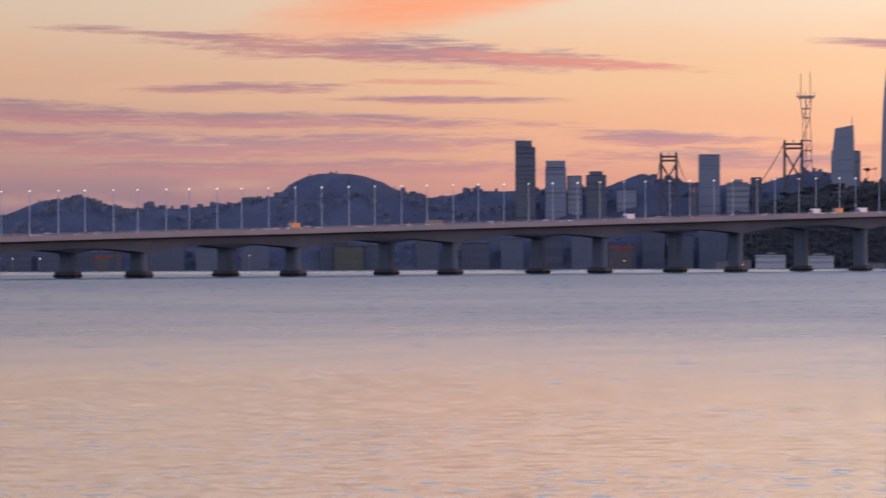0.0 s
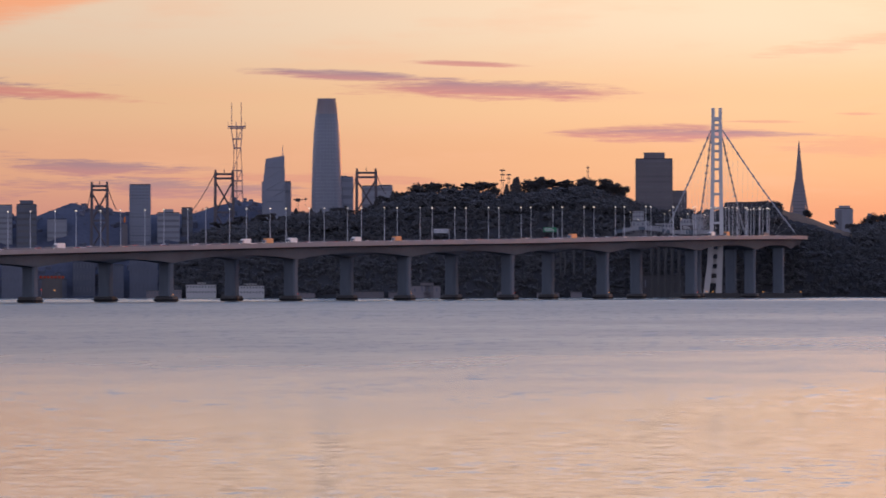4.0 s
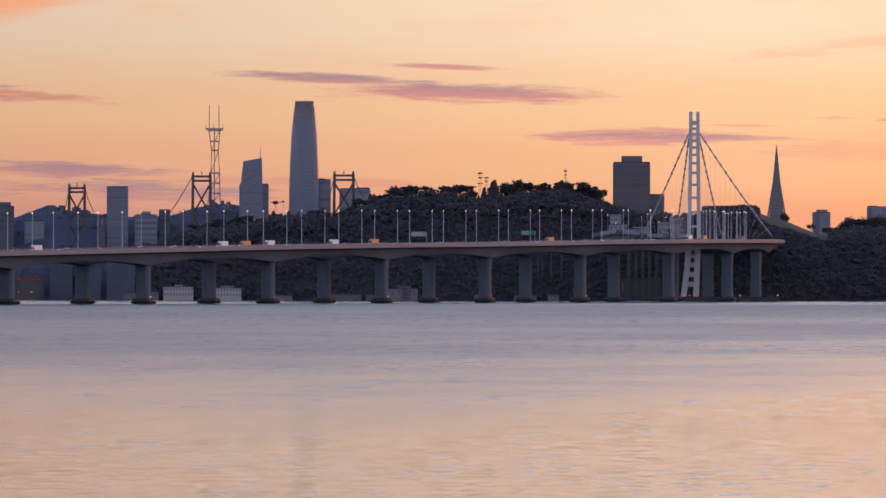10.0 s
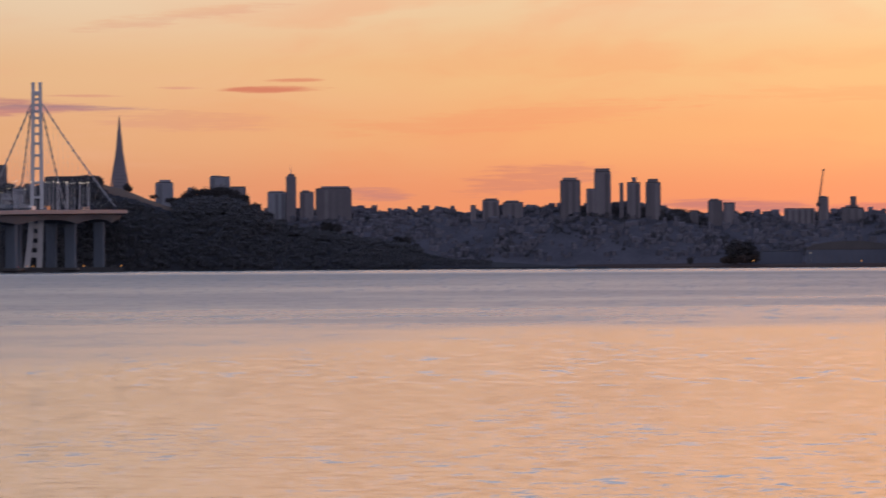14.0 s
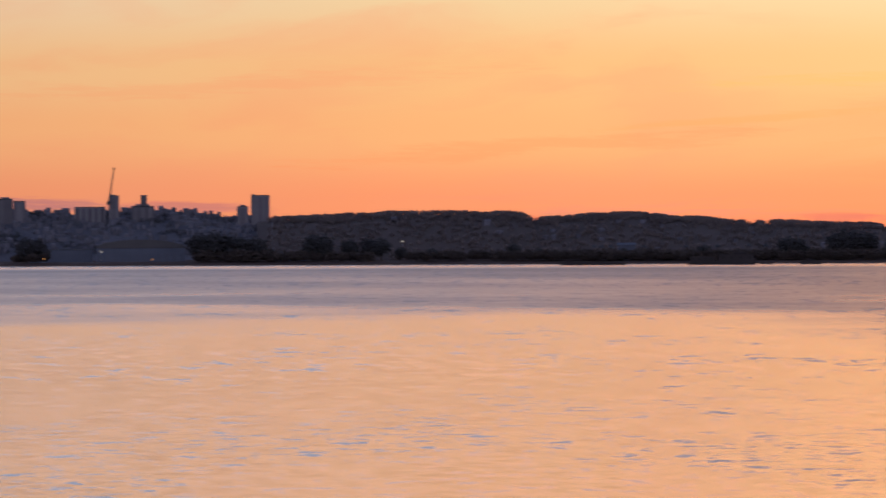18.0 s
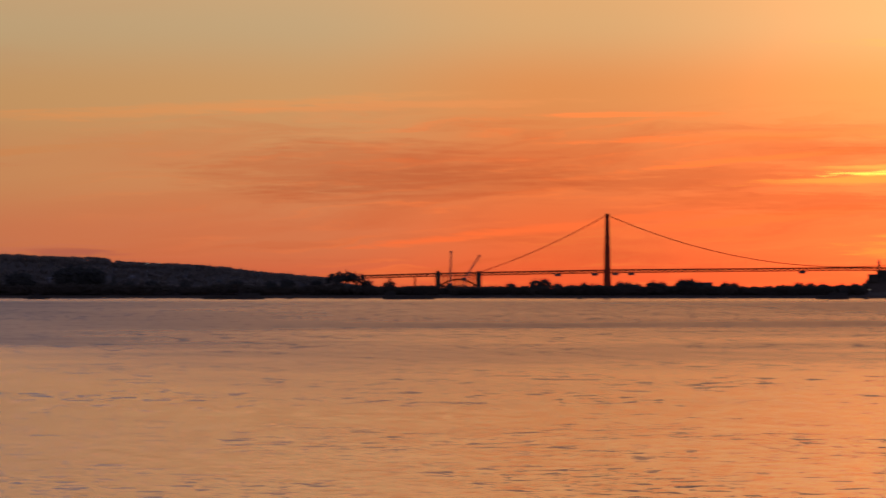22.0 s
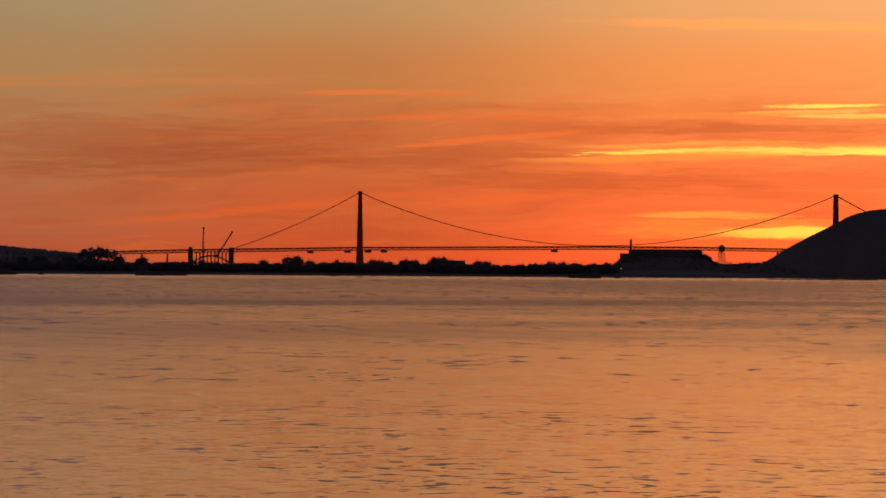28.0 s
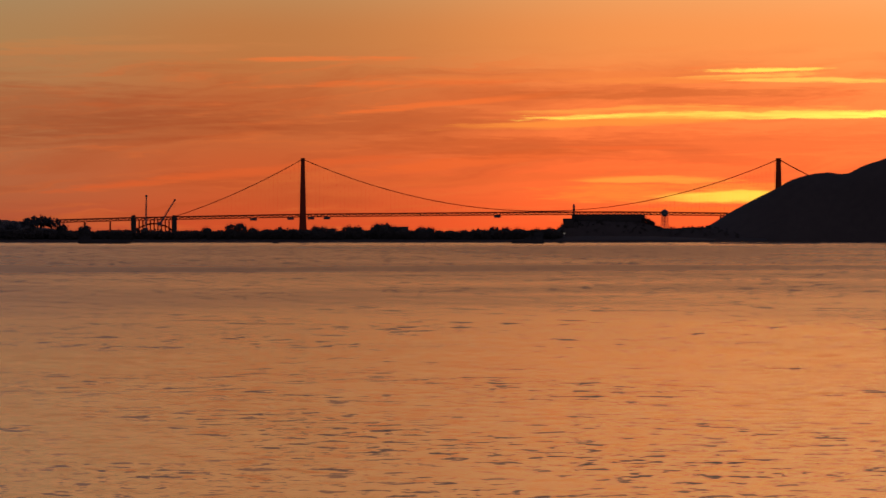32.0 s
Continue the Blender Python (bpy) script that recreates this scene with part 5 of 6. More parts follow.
for b, e, kind in [(1602, 0, "broad"), (1682, 31, "broad"), (1702, 30, "broad"), (1716, 12, "broad"), (1987, 37, "broad"), (2005, 38, "broad"), (2022, 41, "broad"), (2045, 36, "broad"), (2070, 30, "broad"), (2092, 31, "broad"),
                   (2110, 12, "broad"), (2190, 34, "broad"), (2205, 36, "broad"), (2255, 26, "broad"), (2292, 30, "broad"), (2310, 28, "broad"), (2345, 12, "broad"), (2400, 10, "broad"), (2545, 17, "broad"), (2590, 10, "broad"),
                   (2687, 13, "palm"), (2700, 12, "palm"), (2716, 12, "palm"), (2740, 9, "broad"), (2775, 12, "palm"), (2850, 12, "palm"), (2880, 14, "broad"), (2905, 12, "palm"), (2960, 14, "palm"), (2990, 13, "palm"),
                   (3028, 27, "broad"), (3042, 28, "broad"), (3058, 14, "broad"), (3117, 36, "broad"), (3132, 39, "broad"), (3150, 37, "broad"), (3168, 36, "broad"), (3203, 22, "conifer"), (3230, 12, "broad"), (3270, 14, "broad"),
                   (3330, 12, "broad"), (3390, 12, "palm"), (3420, 14, "broad"), (3453, 24, "palm"), (3480, 12, "broad"), (3510, 16, "broad"), (3560, 14, "broad"), (3594, 26, "umbrella"), (3612, 29, "umbrella"), (3630, 26, "umbrella"),
                   (3650, 14, "broad"), (3690, 12, "broad"), (3905, 8, "broad"), (3950, 14, "broad"), (3965, 15, "broad"), (3988, 8, "broad"), (4010, 5, "broad"), (4098, 10, "broad"), (4112, 9, "broad"), (4128, 7, "broad"),
                   (4155, 11, "broad"), (4172, 10, "broad"), (4207, 14, "broad"), (4222, 15, "broad"), (4240, 10, "broad"), (4285, 9, "broad"), (4300, 8, "broad"), (4350, 1, "broad"), (4413, 9, "umbrella"), (4435, 8, "broad"), (4455, 7, "broad"),
                   (4490, 6, "broad"), (4512, 7, "broad")]:
    p = treasure_at(b, 0.6 + 0.3 * hash_at(b))
    d = p.length
    h = rise(e, d) - p.z + 0.4
    plant(kind, p - Vector((0, 0, 0.4)), h, 1.15 if kind == "broad" else 0.95, b)


# ---- houses ----
def house_stuff(name, points, sizes, label, mat=None):
    vs, fs, n = [], [], 0
    base_f = [(0, 1, 5, 4), (1, 2, 6, 5), (2, 3, 7, 6), (3, 0, 4, 7), (4, 5, 9, 8), (6, 7, 8, 9), (5, 6, 9), (7, 4, 8)]
    for i, (p, (w_, l_, h_)) in enumerate(zip(points, sizes)):
        a = -bearing(0) + (hash_at(i, 2) - 0.5) * 1.2
        c, s = math.cos(a), math.sin(a)
        roof_ = h_ * (0.28 if hash_at(i, 8) > 0.5 else 0.03)
        for x, y, z_ in ((-w_, -l_, -1), (w_, -l_, -1), (w_, l_, -1), (-w_, l_, -1), (-w_, -l_, h_), (w_, -l_, h_), (w_, l_, h_), (-w_, l_, h_), (-w_, 0, h_ + roof_), (w_, 0, h_ + roof_)):
            vs.append((p.x + x * c - y * s, p.y + x * s + y * c, p.z + z_))
        fs += [tuple(q + n for q in f) for f in base_f]
        n += 10
    tagged(sheet(name, vs, fs, mat or HOUSES), label, "houses", kind="stuff")


pts, sz = [], []
for i in range(3400):
    b = -2120 + 4230 * rng.random()
    s = 0.05 + 0.9 * rng.random()
    if noise.noise(Vector((b * 0.012, s * 3, 8.0))) < -0.12 or -1320 < b < -1120 and s > 0.55:
        continue
    pts.append((city_at if b < 700 else russian_at)(b, s))
    sz.append((1.0 + 2.2 * rng.random(), 1.0 + 1.5 * rng.random(), 1.6 + 2.6 * rng.random() ** 2))
for i in range(1500):
    b = 760 + 1340 * rng.random()
    s = 0.1 + 0.88 * rng.random()
    if noise.noise(Vector((b * 0.02, s * 4, 18.0))) > -0.15:
        pts.append(russian_at(b, s))
        sz.append((0.7 + 1.2 * rng.random(), 0.9, 1.4 + 2.4 * rng.random()))
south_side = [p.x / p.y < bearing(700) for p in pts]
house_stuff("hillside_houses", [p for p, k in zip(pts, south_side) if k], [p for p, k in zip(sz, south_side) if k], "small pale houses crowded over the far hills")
house_stuff("old_town_houses", [p for p, k in zip(pts, south_side) if not k], [p for p, k in zip(sz, south_side) if not k], "dim houses crowded over the far hills", NORTH_HOUSES)
for i in range(300):
    b = 1000 + 1090 * rng.random()
    pts.append(russian_at(b, 0.9 + 0.1 * rng.random()))
    sz.append((1.2 + 2.4 * rng.random(), 1.4, 2.6 + 3.8 * rng.random() ** 2))
house_stuff("crest_houses", pts[-300:], sz[-300:], "close rows of small houses along the far hilltops", NORTH_HOUSES)
del pts[-300:], sz[-300:]
pts, sz = [], []
for i in range(24):
    b = 2140 + 1200 * rng.random()
    pts.append(presidio_at(b, 0.15 + 0.5 * rng.random()))
    sz.append((1.2 + 2 * rng.random(), 1.5, 2.0 + 1.5 * rng.random()))
house_stuff("ridge_houses", pts, sz, "scattered houses among trees below the ridge", NORTH_HOUSES)


def long_house(name, b0, b1, e0, e1_, d, label, mat=None, floors=2, bays=8, group="", gable=0.0):
    b = (b0 + b1) / 2
    hw, z0, z1 = span(b1 - b0, d) / 2, rise(e0, d), rise(e1_, d)
    t = thing(name, b, d, 0, 0, label, "building", group)
    wall_ = part("wall", box(fresh(), -hw, hw, 0, 12, z0 - 3, z1, 0.15), mat or STONE_PALE, t)
    k = gable or 0.35
    part("roof", loft(fresh(), [[(x, -0.5, z1), (x, 6, z1 + k), (x, 12.5, z1), (x, 12.5, z1 - 0.3), (x, -0.5, z1 - 0.3)] for x in (-hw - 0.4, hw + 0.4)]), ROOF_DARK if not gable else (mat or STONE_PALE), t)
    for j in range(floors):
        for i in range(bays):
            x = -hw + 2 * hw * (i + 0.5) / bays
            zz = z0 + (z1 - z0) * (j + 0.35) / floors
            part("window", box(fresh(), x - 0.5, x + 0.5, -0.06, 0.2, zz, zz + (z1 - z0) / floors * 0.4), GLASS_DARK, wall_)
    return t


SHORE_H = "island shore buildings"
WHITE_WALL = material("white_wall_paint", (0.36, 0.35, 0.34), 0.8, vary=0.15, scale=0.3)
long_house("white_building", -490, -437, -14, 5, 4566, "white two-storey building below the island wood", WHITE_WALL, 2, 10, SHORE_H)
long_house("white_building", -470, -455, 4, 9, 4570, "white raised centre of a shore building", WHITE_WALL, 1, 3, SHORE_H)
long_house("white_building", -406, -352, -14, 3, 4566, "white two-storey building with a raised middle", WHITE_WALL, 2, 10, SHORE_H)
long_house("white_building", -388, -366, 2, 7, 4570, "white raised centre of a shore building", WHITE_WALL, 1, 4, SHORE_H)
for b0, b1, e in [(-560, -536, -6), (-520, -498, -4), (-300, -262, -10), (-200, -140, -8), (-92, -40, 2), (-76, -52, 8), (60, 84, -8), (-132, -108, -9), (130, 170, -10), (190, 210, -9)]:
    long_house("shore_house", b0, b1, -15, e, 4568, "low pale house on the island shore", STUCCO, 1, 4, SHORE_H)
for b0, b1, e0, e in [(-160 + 500, 372, 88, 112), (300, 320, 120, 134), (384, 404, 96, 120), (405, 425, 92, 128)]:
    long_house("hill_building", b0, b1, e0, e, 4640, "pale building among trees on the island hill", PALE_DECK, 2, 4, "island hill buildings")
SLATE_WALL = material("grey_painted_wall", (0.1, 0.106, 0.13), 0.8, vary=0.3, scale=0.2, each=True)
HALL = material("grey_metal_roof", (0.10, 0.09, 0.088), 0.85, vary=0.2)
t = thing("arched_hall", 1885, 4655, 0, label="large grey hall with a low arched roof", category="hall")
hw = span(78, 4655)
part("wall", box(fresh(), -hw, hw, 0, 20, 0, rise(12, 4655), 0.2), SLATE_WALL, t)
part("roof", loft(fresh(), [[(hw * 1.02 * math.cos(a), y, rise(12, 4655) + span(15, 4655) * math.sin(a)) for a in np.linspace(0, math.pi, 14)] for y in (-0.4, 20.4)]), HALL, t)
for i in range(12):
    x = -hw + 2 * hw * (i + 0.5) / 12
    part("door_panel", box(fresh(), x - 1.2, x + 1.2, -0.1, 0.1, 1, rise(2, 4655)), GLASS_DARK, t)
long_house("flat_hall", 1690, 1800, -15, 10, 4670, "long flat grey hall on the low island", SLATE_WALL, 1, 12, "low island halls")
long_house("flat_hall", 2110, 2180, -15, 4, 4665, "low flat hall behind the shore trees", SLATE_WALL, 1, 9, "low island halls")
long_house("gabled_hall", 2728, 2760, -15, 14, 4690, "grey gabled hall below the ridge", SLATE_WALL, 1, 5, "low island halls", 2.0)
long_house("flat_hall", 4225, 4262, -15, 8, 4668, "flat dark hall among the shore trees", ROOF_DARK, 1, 5, "low island halls")
for i, (b0, b1, e) in enumerate([(-1815, -1770, 20), (-1760, -1700, 26), (-1690, -1610, 14), (-1560, -1500, 30), (-1480, -1440, 22), (-1400, -1350, 34), (-1260, -1210, 30), (-1200, -1140, 24), (-1090, -1050, 40), (-1010, -960, 28), (-940, -900, 36),
                                 (-870, -830, 60), (-815, -770, 40), (-756, -700, 14), (-690, -650, 48), (-640, -600, 40), (-590, -540, 70), (-530, -500, 52)]):
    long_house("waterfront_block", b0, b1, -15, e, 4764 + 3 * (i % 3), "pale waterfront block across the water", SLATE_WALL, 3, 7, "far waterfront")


# ---- writing that glows on the far waterfront, as plain bars ----
for b0, b1, e in [(-1661, -1628, 6), (-1622, -1612, 8), (-749, -704, 18)]:
    t = thing("lit_sign", (b0 + b1) / 2, 4750, 0, label="glowing red sign on a waterfront roof", category="sign")
    hw = span(b1 - b0, 4750) / 2
    board_ = part("frame", box(fresh(), -hw, hw, 0, 0.4, rise(e - 3, 4750), rise(e + 3, 4750)), DARK_STEEL, t)
    n_ = max(2, int((b1 - b0) / 6))
    for i in range(n_):
        x = -hw + 2 * hw * (i + 0.5) / n_
        part("letter_bar", box(fresh(), x - hw / n_ * 0.7, x + hw / n_ * 0.7, -0.2, -0.05, rise(e - 2, 4750), rise(e + 2, 4750)), SIGN_RED, board_)
    part("mount", box(fresh(), -hw * 0.8, hw * 0.8, 0.1, 0.4, 0, rise(e - 3, 4750)), DARK_STEEL, t)


# a faintly glowing bar stands in for an orange glint off a building
t = thing("lit_sign", -598, 4828, 0, label="narrow orange glint on a dim building", category="sign")
part("frame", box(fresh(), -2.4, 2.4, 0, 0.6, 0, rise(112, 4828), 0.1), STONE_DARK, t)
part("light_bar", box(fresh(), -0.7, 0.7, -0.2, 0.1, rise(114, 4828), rise(124, 4828), 0.1), lamp_glow("dim_orange_sign", (0.9, 0.28, 0.12), 0.22), t)
# the glow of a lit yellowish panel is put into this wall colour
YELLOW_WALL = material("yellow_wall_paint", (0.1, 0.1, 0.07), 0.85, vary=0.3, scale=0.3)
long_house("yellow_building", -1234, -1184, -15, 24, 4760, "dull yellow-green building on the far waterfront", YELLOW_WALL, 2, 8, "far waterfront")


# ---- vehicles on the bridge ----
def car(name, tone, label):
    m = material(name + "_paint", tone, 0.35, vary=0.1)
    t = new(name)
    tagged(t, label, "car", "traffic on the bridge")
    prof = [(-2.2, 0.35), (-2.25, 0.8), (-1.9, 0.95), (-1.3, 1.0), (1.0, 1.0), (2.0, 0.85), (2.2, 0.6), (2.2, 0.35)]
    part("body", loft(fresh(), [[(x, y, z) for x, z in prof] for y in (-0.9, 0.9)]), m, t)
    cab = [(-1.5, 1.0), (-1.0, 1.45), (0.2, 1.48), (0.9, 1.0)]
    part("cabin", loft(fresh(), [[(x, y, z) for x, z in cab] for y in (-0.78, 0.78)]), GLASS_DARK, t)
    for x in (-1.35, 1.4):
        for y in (-0.88, 0.88):
            wheel_ = part("wheel", rod(fresh(), (x, y - 0.11, 0.33), (x, y + 0.11, 0.33), 0.33, sides=10), RUBBER, t)
            part("rim", rod(fresh(), (x, y - 0.13, 0.33), (x, y + 0.13, 0.33), 0.2, sides=8), GREY_STEEL, wheel_)
    for y in (-0.6, 0.6):
        part("headlight", box(fresh(), 2.17, 2.26, y - 0.2, y + 0.2, 0.6, 0.78), LAMP_WHITE, t)
        part("tail_light", box(fresh(), -2.3, -2.2, y - 0.2, y + 0.2, 0.65, 0.8), LAMP_RED, t)
    return t


def lorry(name, tone, label, length=11.0):
    m = material(name + "_paint", tone, 0.5, vary=0.1)
    t = new(name)
    tagged(t, label, "truck" if "bus" not in name else "bus", "traffic on the bridge")
    if "bus" in name:
        part("body", box(fresh(), -length / 2, length / 2, -1.25, 1.25, 0.5, 3.2, 0.2), m, t)
        for i in range(7):
            x = -length / 2 + length * (i + 0.5) / 7
            for y in (-1.27, 1.27):
                part("window", box(fresh(), x - 0.6, x + 0.6, y - 0.03, y + 0.03, 1.7, 2.7), GLASS_DARK, t)
    else:
        part("box_body", box(fresh(), -length / 2, length / 2 - 2.4, -1.25, 1.25, 1.0, 3.9, 0.08), m, t)
        part("cab", box(fresh(), length / 2 - 2.2, length / 2, -1.2, 1.2, 0.6, 2.9, 0.25), GREY_STEEL, t)
        part("windscreen", box(fresh(), length / 2 - 0.02, length / 2 + 0.04, -1.0, 1.0, 1.8, 2.6), GLASS_DARK, t)
        part("chassis", box(fresh(), -length / 2, length / 2, -0.9, 0.9, 0.6, 1.0), DARK_STEEL, t)
    for x in (-length * 0.38, -length * 0.26, length * 0.38):
        for y in (-1.1, 1.1):
            part("wheel", rod(fresh(), (x, y - 0.15, 0.5), (x, y + 0.15, 0.5), 0.5, sides=10), RUBBER, t)
    for y in (-0.8, 0.8):
        part("headlight", box(fresh(), length / 2 + 0.0, length / 2 + 0.08, y - 0.2, y + 0.2, 0.75, 1.0), LAMP_WHITE, t)
    return t


FLEET = [car("silver_car", (0.5, 0.5, 0.52), "silver car with lit lamps on the bridge"), car("dark_car", (0.04, 0.04, 0.05), "dark car with lit lamps on the bridge"),
         car("white_car", (0.75, 0.75, 0.73), "white car with lit lamps on the bridge"), car("red_car", (0.35, 0.04, 0.03), "red car with lit lamps on the bridge")]
HEAVY = [lorry("white_truck", (0.75, 0.74, 0.7), "white box truck crossing the bridge"), lorry("orange_truck", (0.6, 0.26, 0.1), "orange box truck crossing the bridge"),
         lorry("city_bus", (0.25, 0.2, 0.17), "long dark bus crossing the bridge", 15.0)]
used = set()


def drive(model, s, off, back=False):
    p, a = beside(s, off, 0.02), along(s)
    m = Matrix.Translation(p) @ Matrix.Rotation(math.atan2(a.y, a.x) + (math.pi if back else 0), 4, "Z")
    if model.name in used:
        copy_thing(model, m)
    else:
        used.add(model.name)
        model.matrix_world = m


for i in range(110):
    s = 0.9 + i * 0.106 + 0.12 * hash_at(i, 3)
    lane = (-8.5, -4.8, -1.0, 2.7)[int(hash_at(i, 6) * 4)]
    drive(FLEET[int(hash_at(i, 9) * 4)], s, lane, True)
for i in range(40):
    s = 0.9 + i * 0.29 + 0.2 * hash_at(i, 13)
    drive(FLEET[int(hash_at(i, 19) * 4)], s, GAP + (-5, -1, 3)[int(hash_at(i, 16) * 3)])
for s, off, k in [(2.95, -5.0, 1), (3.85, -5.0, 2), (5.15, -5, 0), (6.6, -2, 0), (6.75, -5, 1), (6.95, -5, 0), (7.5, -5, 0), (7.9, -2, 1), (9.6, -5, 1), (11.2, -5, 0), (11.5, -2, 1), (12.2, -5, 2)]:
    drive(HEAVY[k], s, off, True)


# ---- road signs ----
def gantry(s, off, wide_, mat, label):
    p, a = beside(s, off), along(s)
    t = new("road_sign")
    tagged(t, label, "road sign", "signs over the bridge road")
    t.matrix_world = Matrix.Translation(p) @ Matrix.Rotation(-bearing(0), 4, "Z")
    part("post", rod(fresh(), (wide_ / 2, 0, 0), (wide_ / 2, 0, 8.2), 0.3, 0.25), GREY_STEEL, t)
    part("arm", rod(fresh(), (wide_ / 2, 0, 7.6), (-wide_ / 2, 0, 7.6), 0.18, 0.15), GREY_STEEL, t)
    panel_ = part("panel", box(fresh(), -wide_ / 2, wide_ / 2 - 0.6, -0.25, -0.1, 5.4, 8.6, 0.05), mat, t)
    for j in range(3):
        part("text_bar", box(fresh(), -wide_ / 2 + 0.8, wide_ / 2 - 2.0 - j, -0.29, -0.26, 6.0 + 0.85 * j, 6.35 + 0.85 * j), WHITE_STEEL, panel_)


gantry(8.45, 8.0, 10.5, GREY_STEEL, "grey message board on a post over the road")
gantry(9.55, 8.0, 10.0, SIGN_GREEN, "green road sign panel over the bridge road")
gantry(11.1, 8.0, 9.0, DARK_STEEL, "dark message board near the white tower")

# ---- marker lights on the pile caps ----
for i in range(6, 12):
    t = new("marker_light")
    p = beside(i, -5.0)
    p.z = 3.4
    tagged(t, "small red marker light on a pile cap", "marker light", "pile cap lights")
    t.matrix_world = Matrix.Translation(p)
    part("post", rod(fresh(), (0, 0, 0), (0, 0, 1.0), 0.12), GREY_STEEL, t)
    part("lens", rod(fresh(), (0, 0, 1.0), (0, 0, 1.6), 0.3, 0.25, 8), LAMP_RED if i % 2 else LAMP_AMBER, t)
for b in (431, 441, 530, 596):
    t = thing("work_light", b, 4388, rise(-12.5, 4388), label="amber work light on the fender platform", category="work light", group="platform lights")
    part("post", rod(fresh(), (0, 0, -0.6), (0, 0, 1.0), 0.12), GREY_STEEL, t)
    part("lens", box(fresh(), -0.6, 0.6, -0.3, 0.3, 1.0, 1.5, 0.15), LAMP_AMBER, t)


# ---- approach roads on the island behind the white tower ----
for b in (470, 484, 488, 499, 504, 509, 514, 525, 530, 537, 541):
    p = spot(b, 4500 + 60 * hash_at(b, 1.0), 48.0)
    copy_thing(lamp, Matrix.Translation(p) @ Matrix.Rotation(0.3, 4, "Z") @ Matrix.Diagonal((1, 1, 1.0 + 0.06 * hash_at(b), 1)))
viaduct = thing("island_viaduct", 330, 4560, 0, label="pale curved approach viaduct on thin columns", category="viaduct")
vx = lambda b: span(b - 330, 4560)
for i in range(12):
    b0, b1 = 268 + i * 14, 282 + i * 14
    hump = lambda b: 97 + 7 * max(0.0, 1 - ((b - 318) / 46) ** 2)
    bm = loft(fresh(), [[(vx(q), y_, rise(hump(q) + e_, 4560)) for y_, e_ in ((0, -4), (0, 2), (9, 2), (9, -4))] for q in (b0, b1)])
    part("deck", bm, PALE_DECK if i % 3 else CONCRETE, viaduct)
for b in (334, 346, 358, 370, 382):
    part("column", rod(fresh(), (vx(b), 4, 0), (vx(b), 4, rise(92, 4560)), 1.6, 1.5, 8), DARK_CONCRETE, viaduct)
for b0, b1, e in ((282, 300, 104), (298, 330, 116), (328, 350, 108), (352, 372, 112)):
    long_house("toll_house", b0, b1, 90, e, 4572, "pale low building by the island road", PALE_DECK, 2, 4, "island hill buildings")
long_house("boat_house", 316, 390, -15, 20, 4563, "dark windowless waterfront building under the bridge", ROOF_DARK, 1, 6, SHORE_H)
for b in (160, 172, 180, 196, 214):
    part("column", rod(fresh(), (vx(b), 4, rise(20, 4560)), (vx(b), 4, rise(70, 4560)), 0.8, 0.8, 8), DARK_CONCRETE, viaduct)
for b, e in ((296, 132), (310, 118), (356, 128), (366, 134), (372, 117), (386, 120), (398, 128), (412, 132), (428, 126)):
    t = thing("work_light", b, 4556, 0, label="thin pole with a small white light by the approach road", category="work light", group="approach lights")
    z_ = rise(e, 4556)
    part("post", rod(fresh(), (0, 0, rise(90, 4556)), (0, 0, z_), 0.2, 0.16), GREY_STEEL, t)
    part("lens", box(fresh(), -0.35, 0.35, -0.3, 0.3, z_ - 0.2, z_ + 0.4, 0.1), LAMP_WHITE, t)


# ---- masts and cranes ----
def lattice(name, b, d, e0, e1_, wide_, label, category, mat=None, arms=()):
    t = thing(name, b, d, 0, label=label, category=category)
    z0, z1, hw = rise(e0, d), rise(e1_, d), wide_ / 2
    for x in (-hw, hw):
        for y in (-hw, hw):
            part("leg", rod(fresh(), (x, y, z0), (x * 0.5, y * 0.5, z1), 0.16, 0.1, 5), mat or DARK_STEEL, t)
    n_ = max(3, int((z1 - z0) / (wide_ * 1.3)))
    for i in range(n_):
        za, zb = z0 + (z1 - z0) * i / n_, z0 + (z1 - z0) * (i + 1) / n_
        s = 1 if i % 2 else -1
        part("brace", rod(fresh(), (-hw * s * (1 - 0.5 * i / n_), -hw * 0.8, za), (hw * s * (1 - 0.5 * i / n_), -hw * 0.8, zb), 0.1, sides=4), mat or DARK_STEEL, t)
    for e, l, rr in arms:
        z_ = rise(e, d)
        part("arm", box(fresh(), -l, l, -0.2, 0.2, z_ - rr, z_ + rr), mat or DARK_STEEL, t)
    return t


lattice("radio_mast", 70, 4688, 150, 209, 2.4, "lattice radio mast with dishes on the hilltop", "radio mast", arms=[(206, 2.2, 0.5), (198, 1.8, 0.5), (188, 2.2, 0.4)])
lattice("radio_mast", 81, 4688, 150, 200, 2.2, "second lattice mast with short arms", "radio mast", arms=[(198, 2.0, 0.5), (192, 1.6, 0.4)])
lattice("flag_mast", 221, 4688, 160, 214, 1.6, "thin mast above the island trees", "radio mast", arms=[(210, 1.4, 0.5), (203, 1.0, 0.4)])


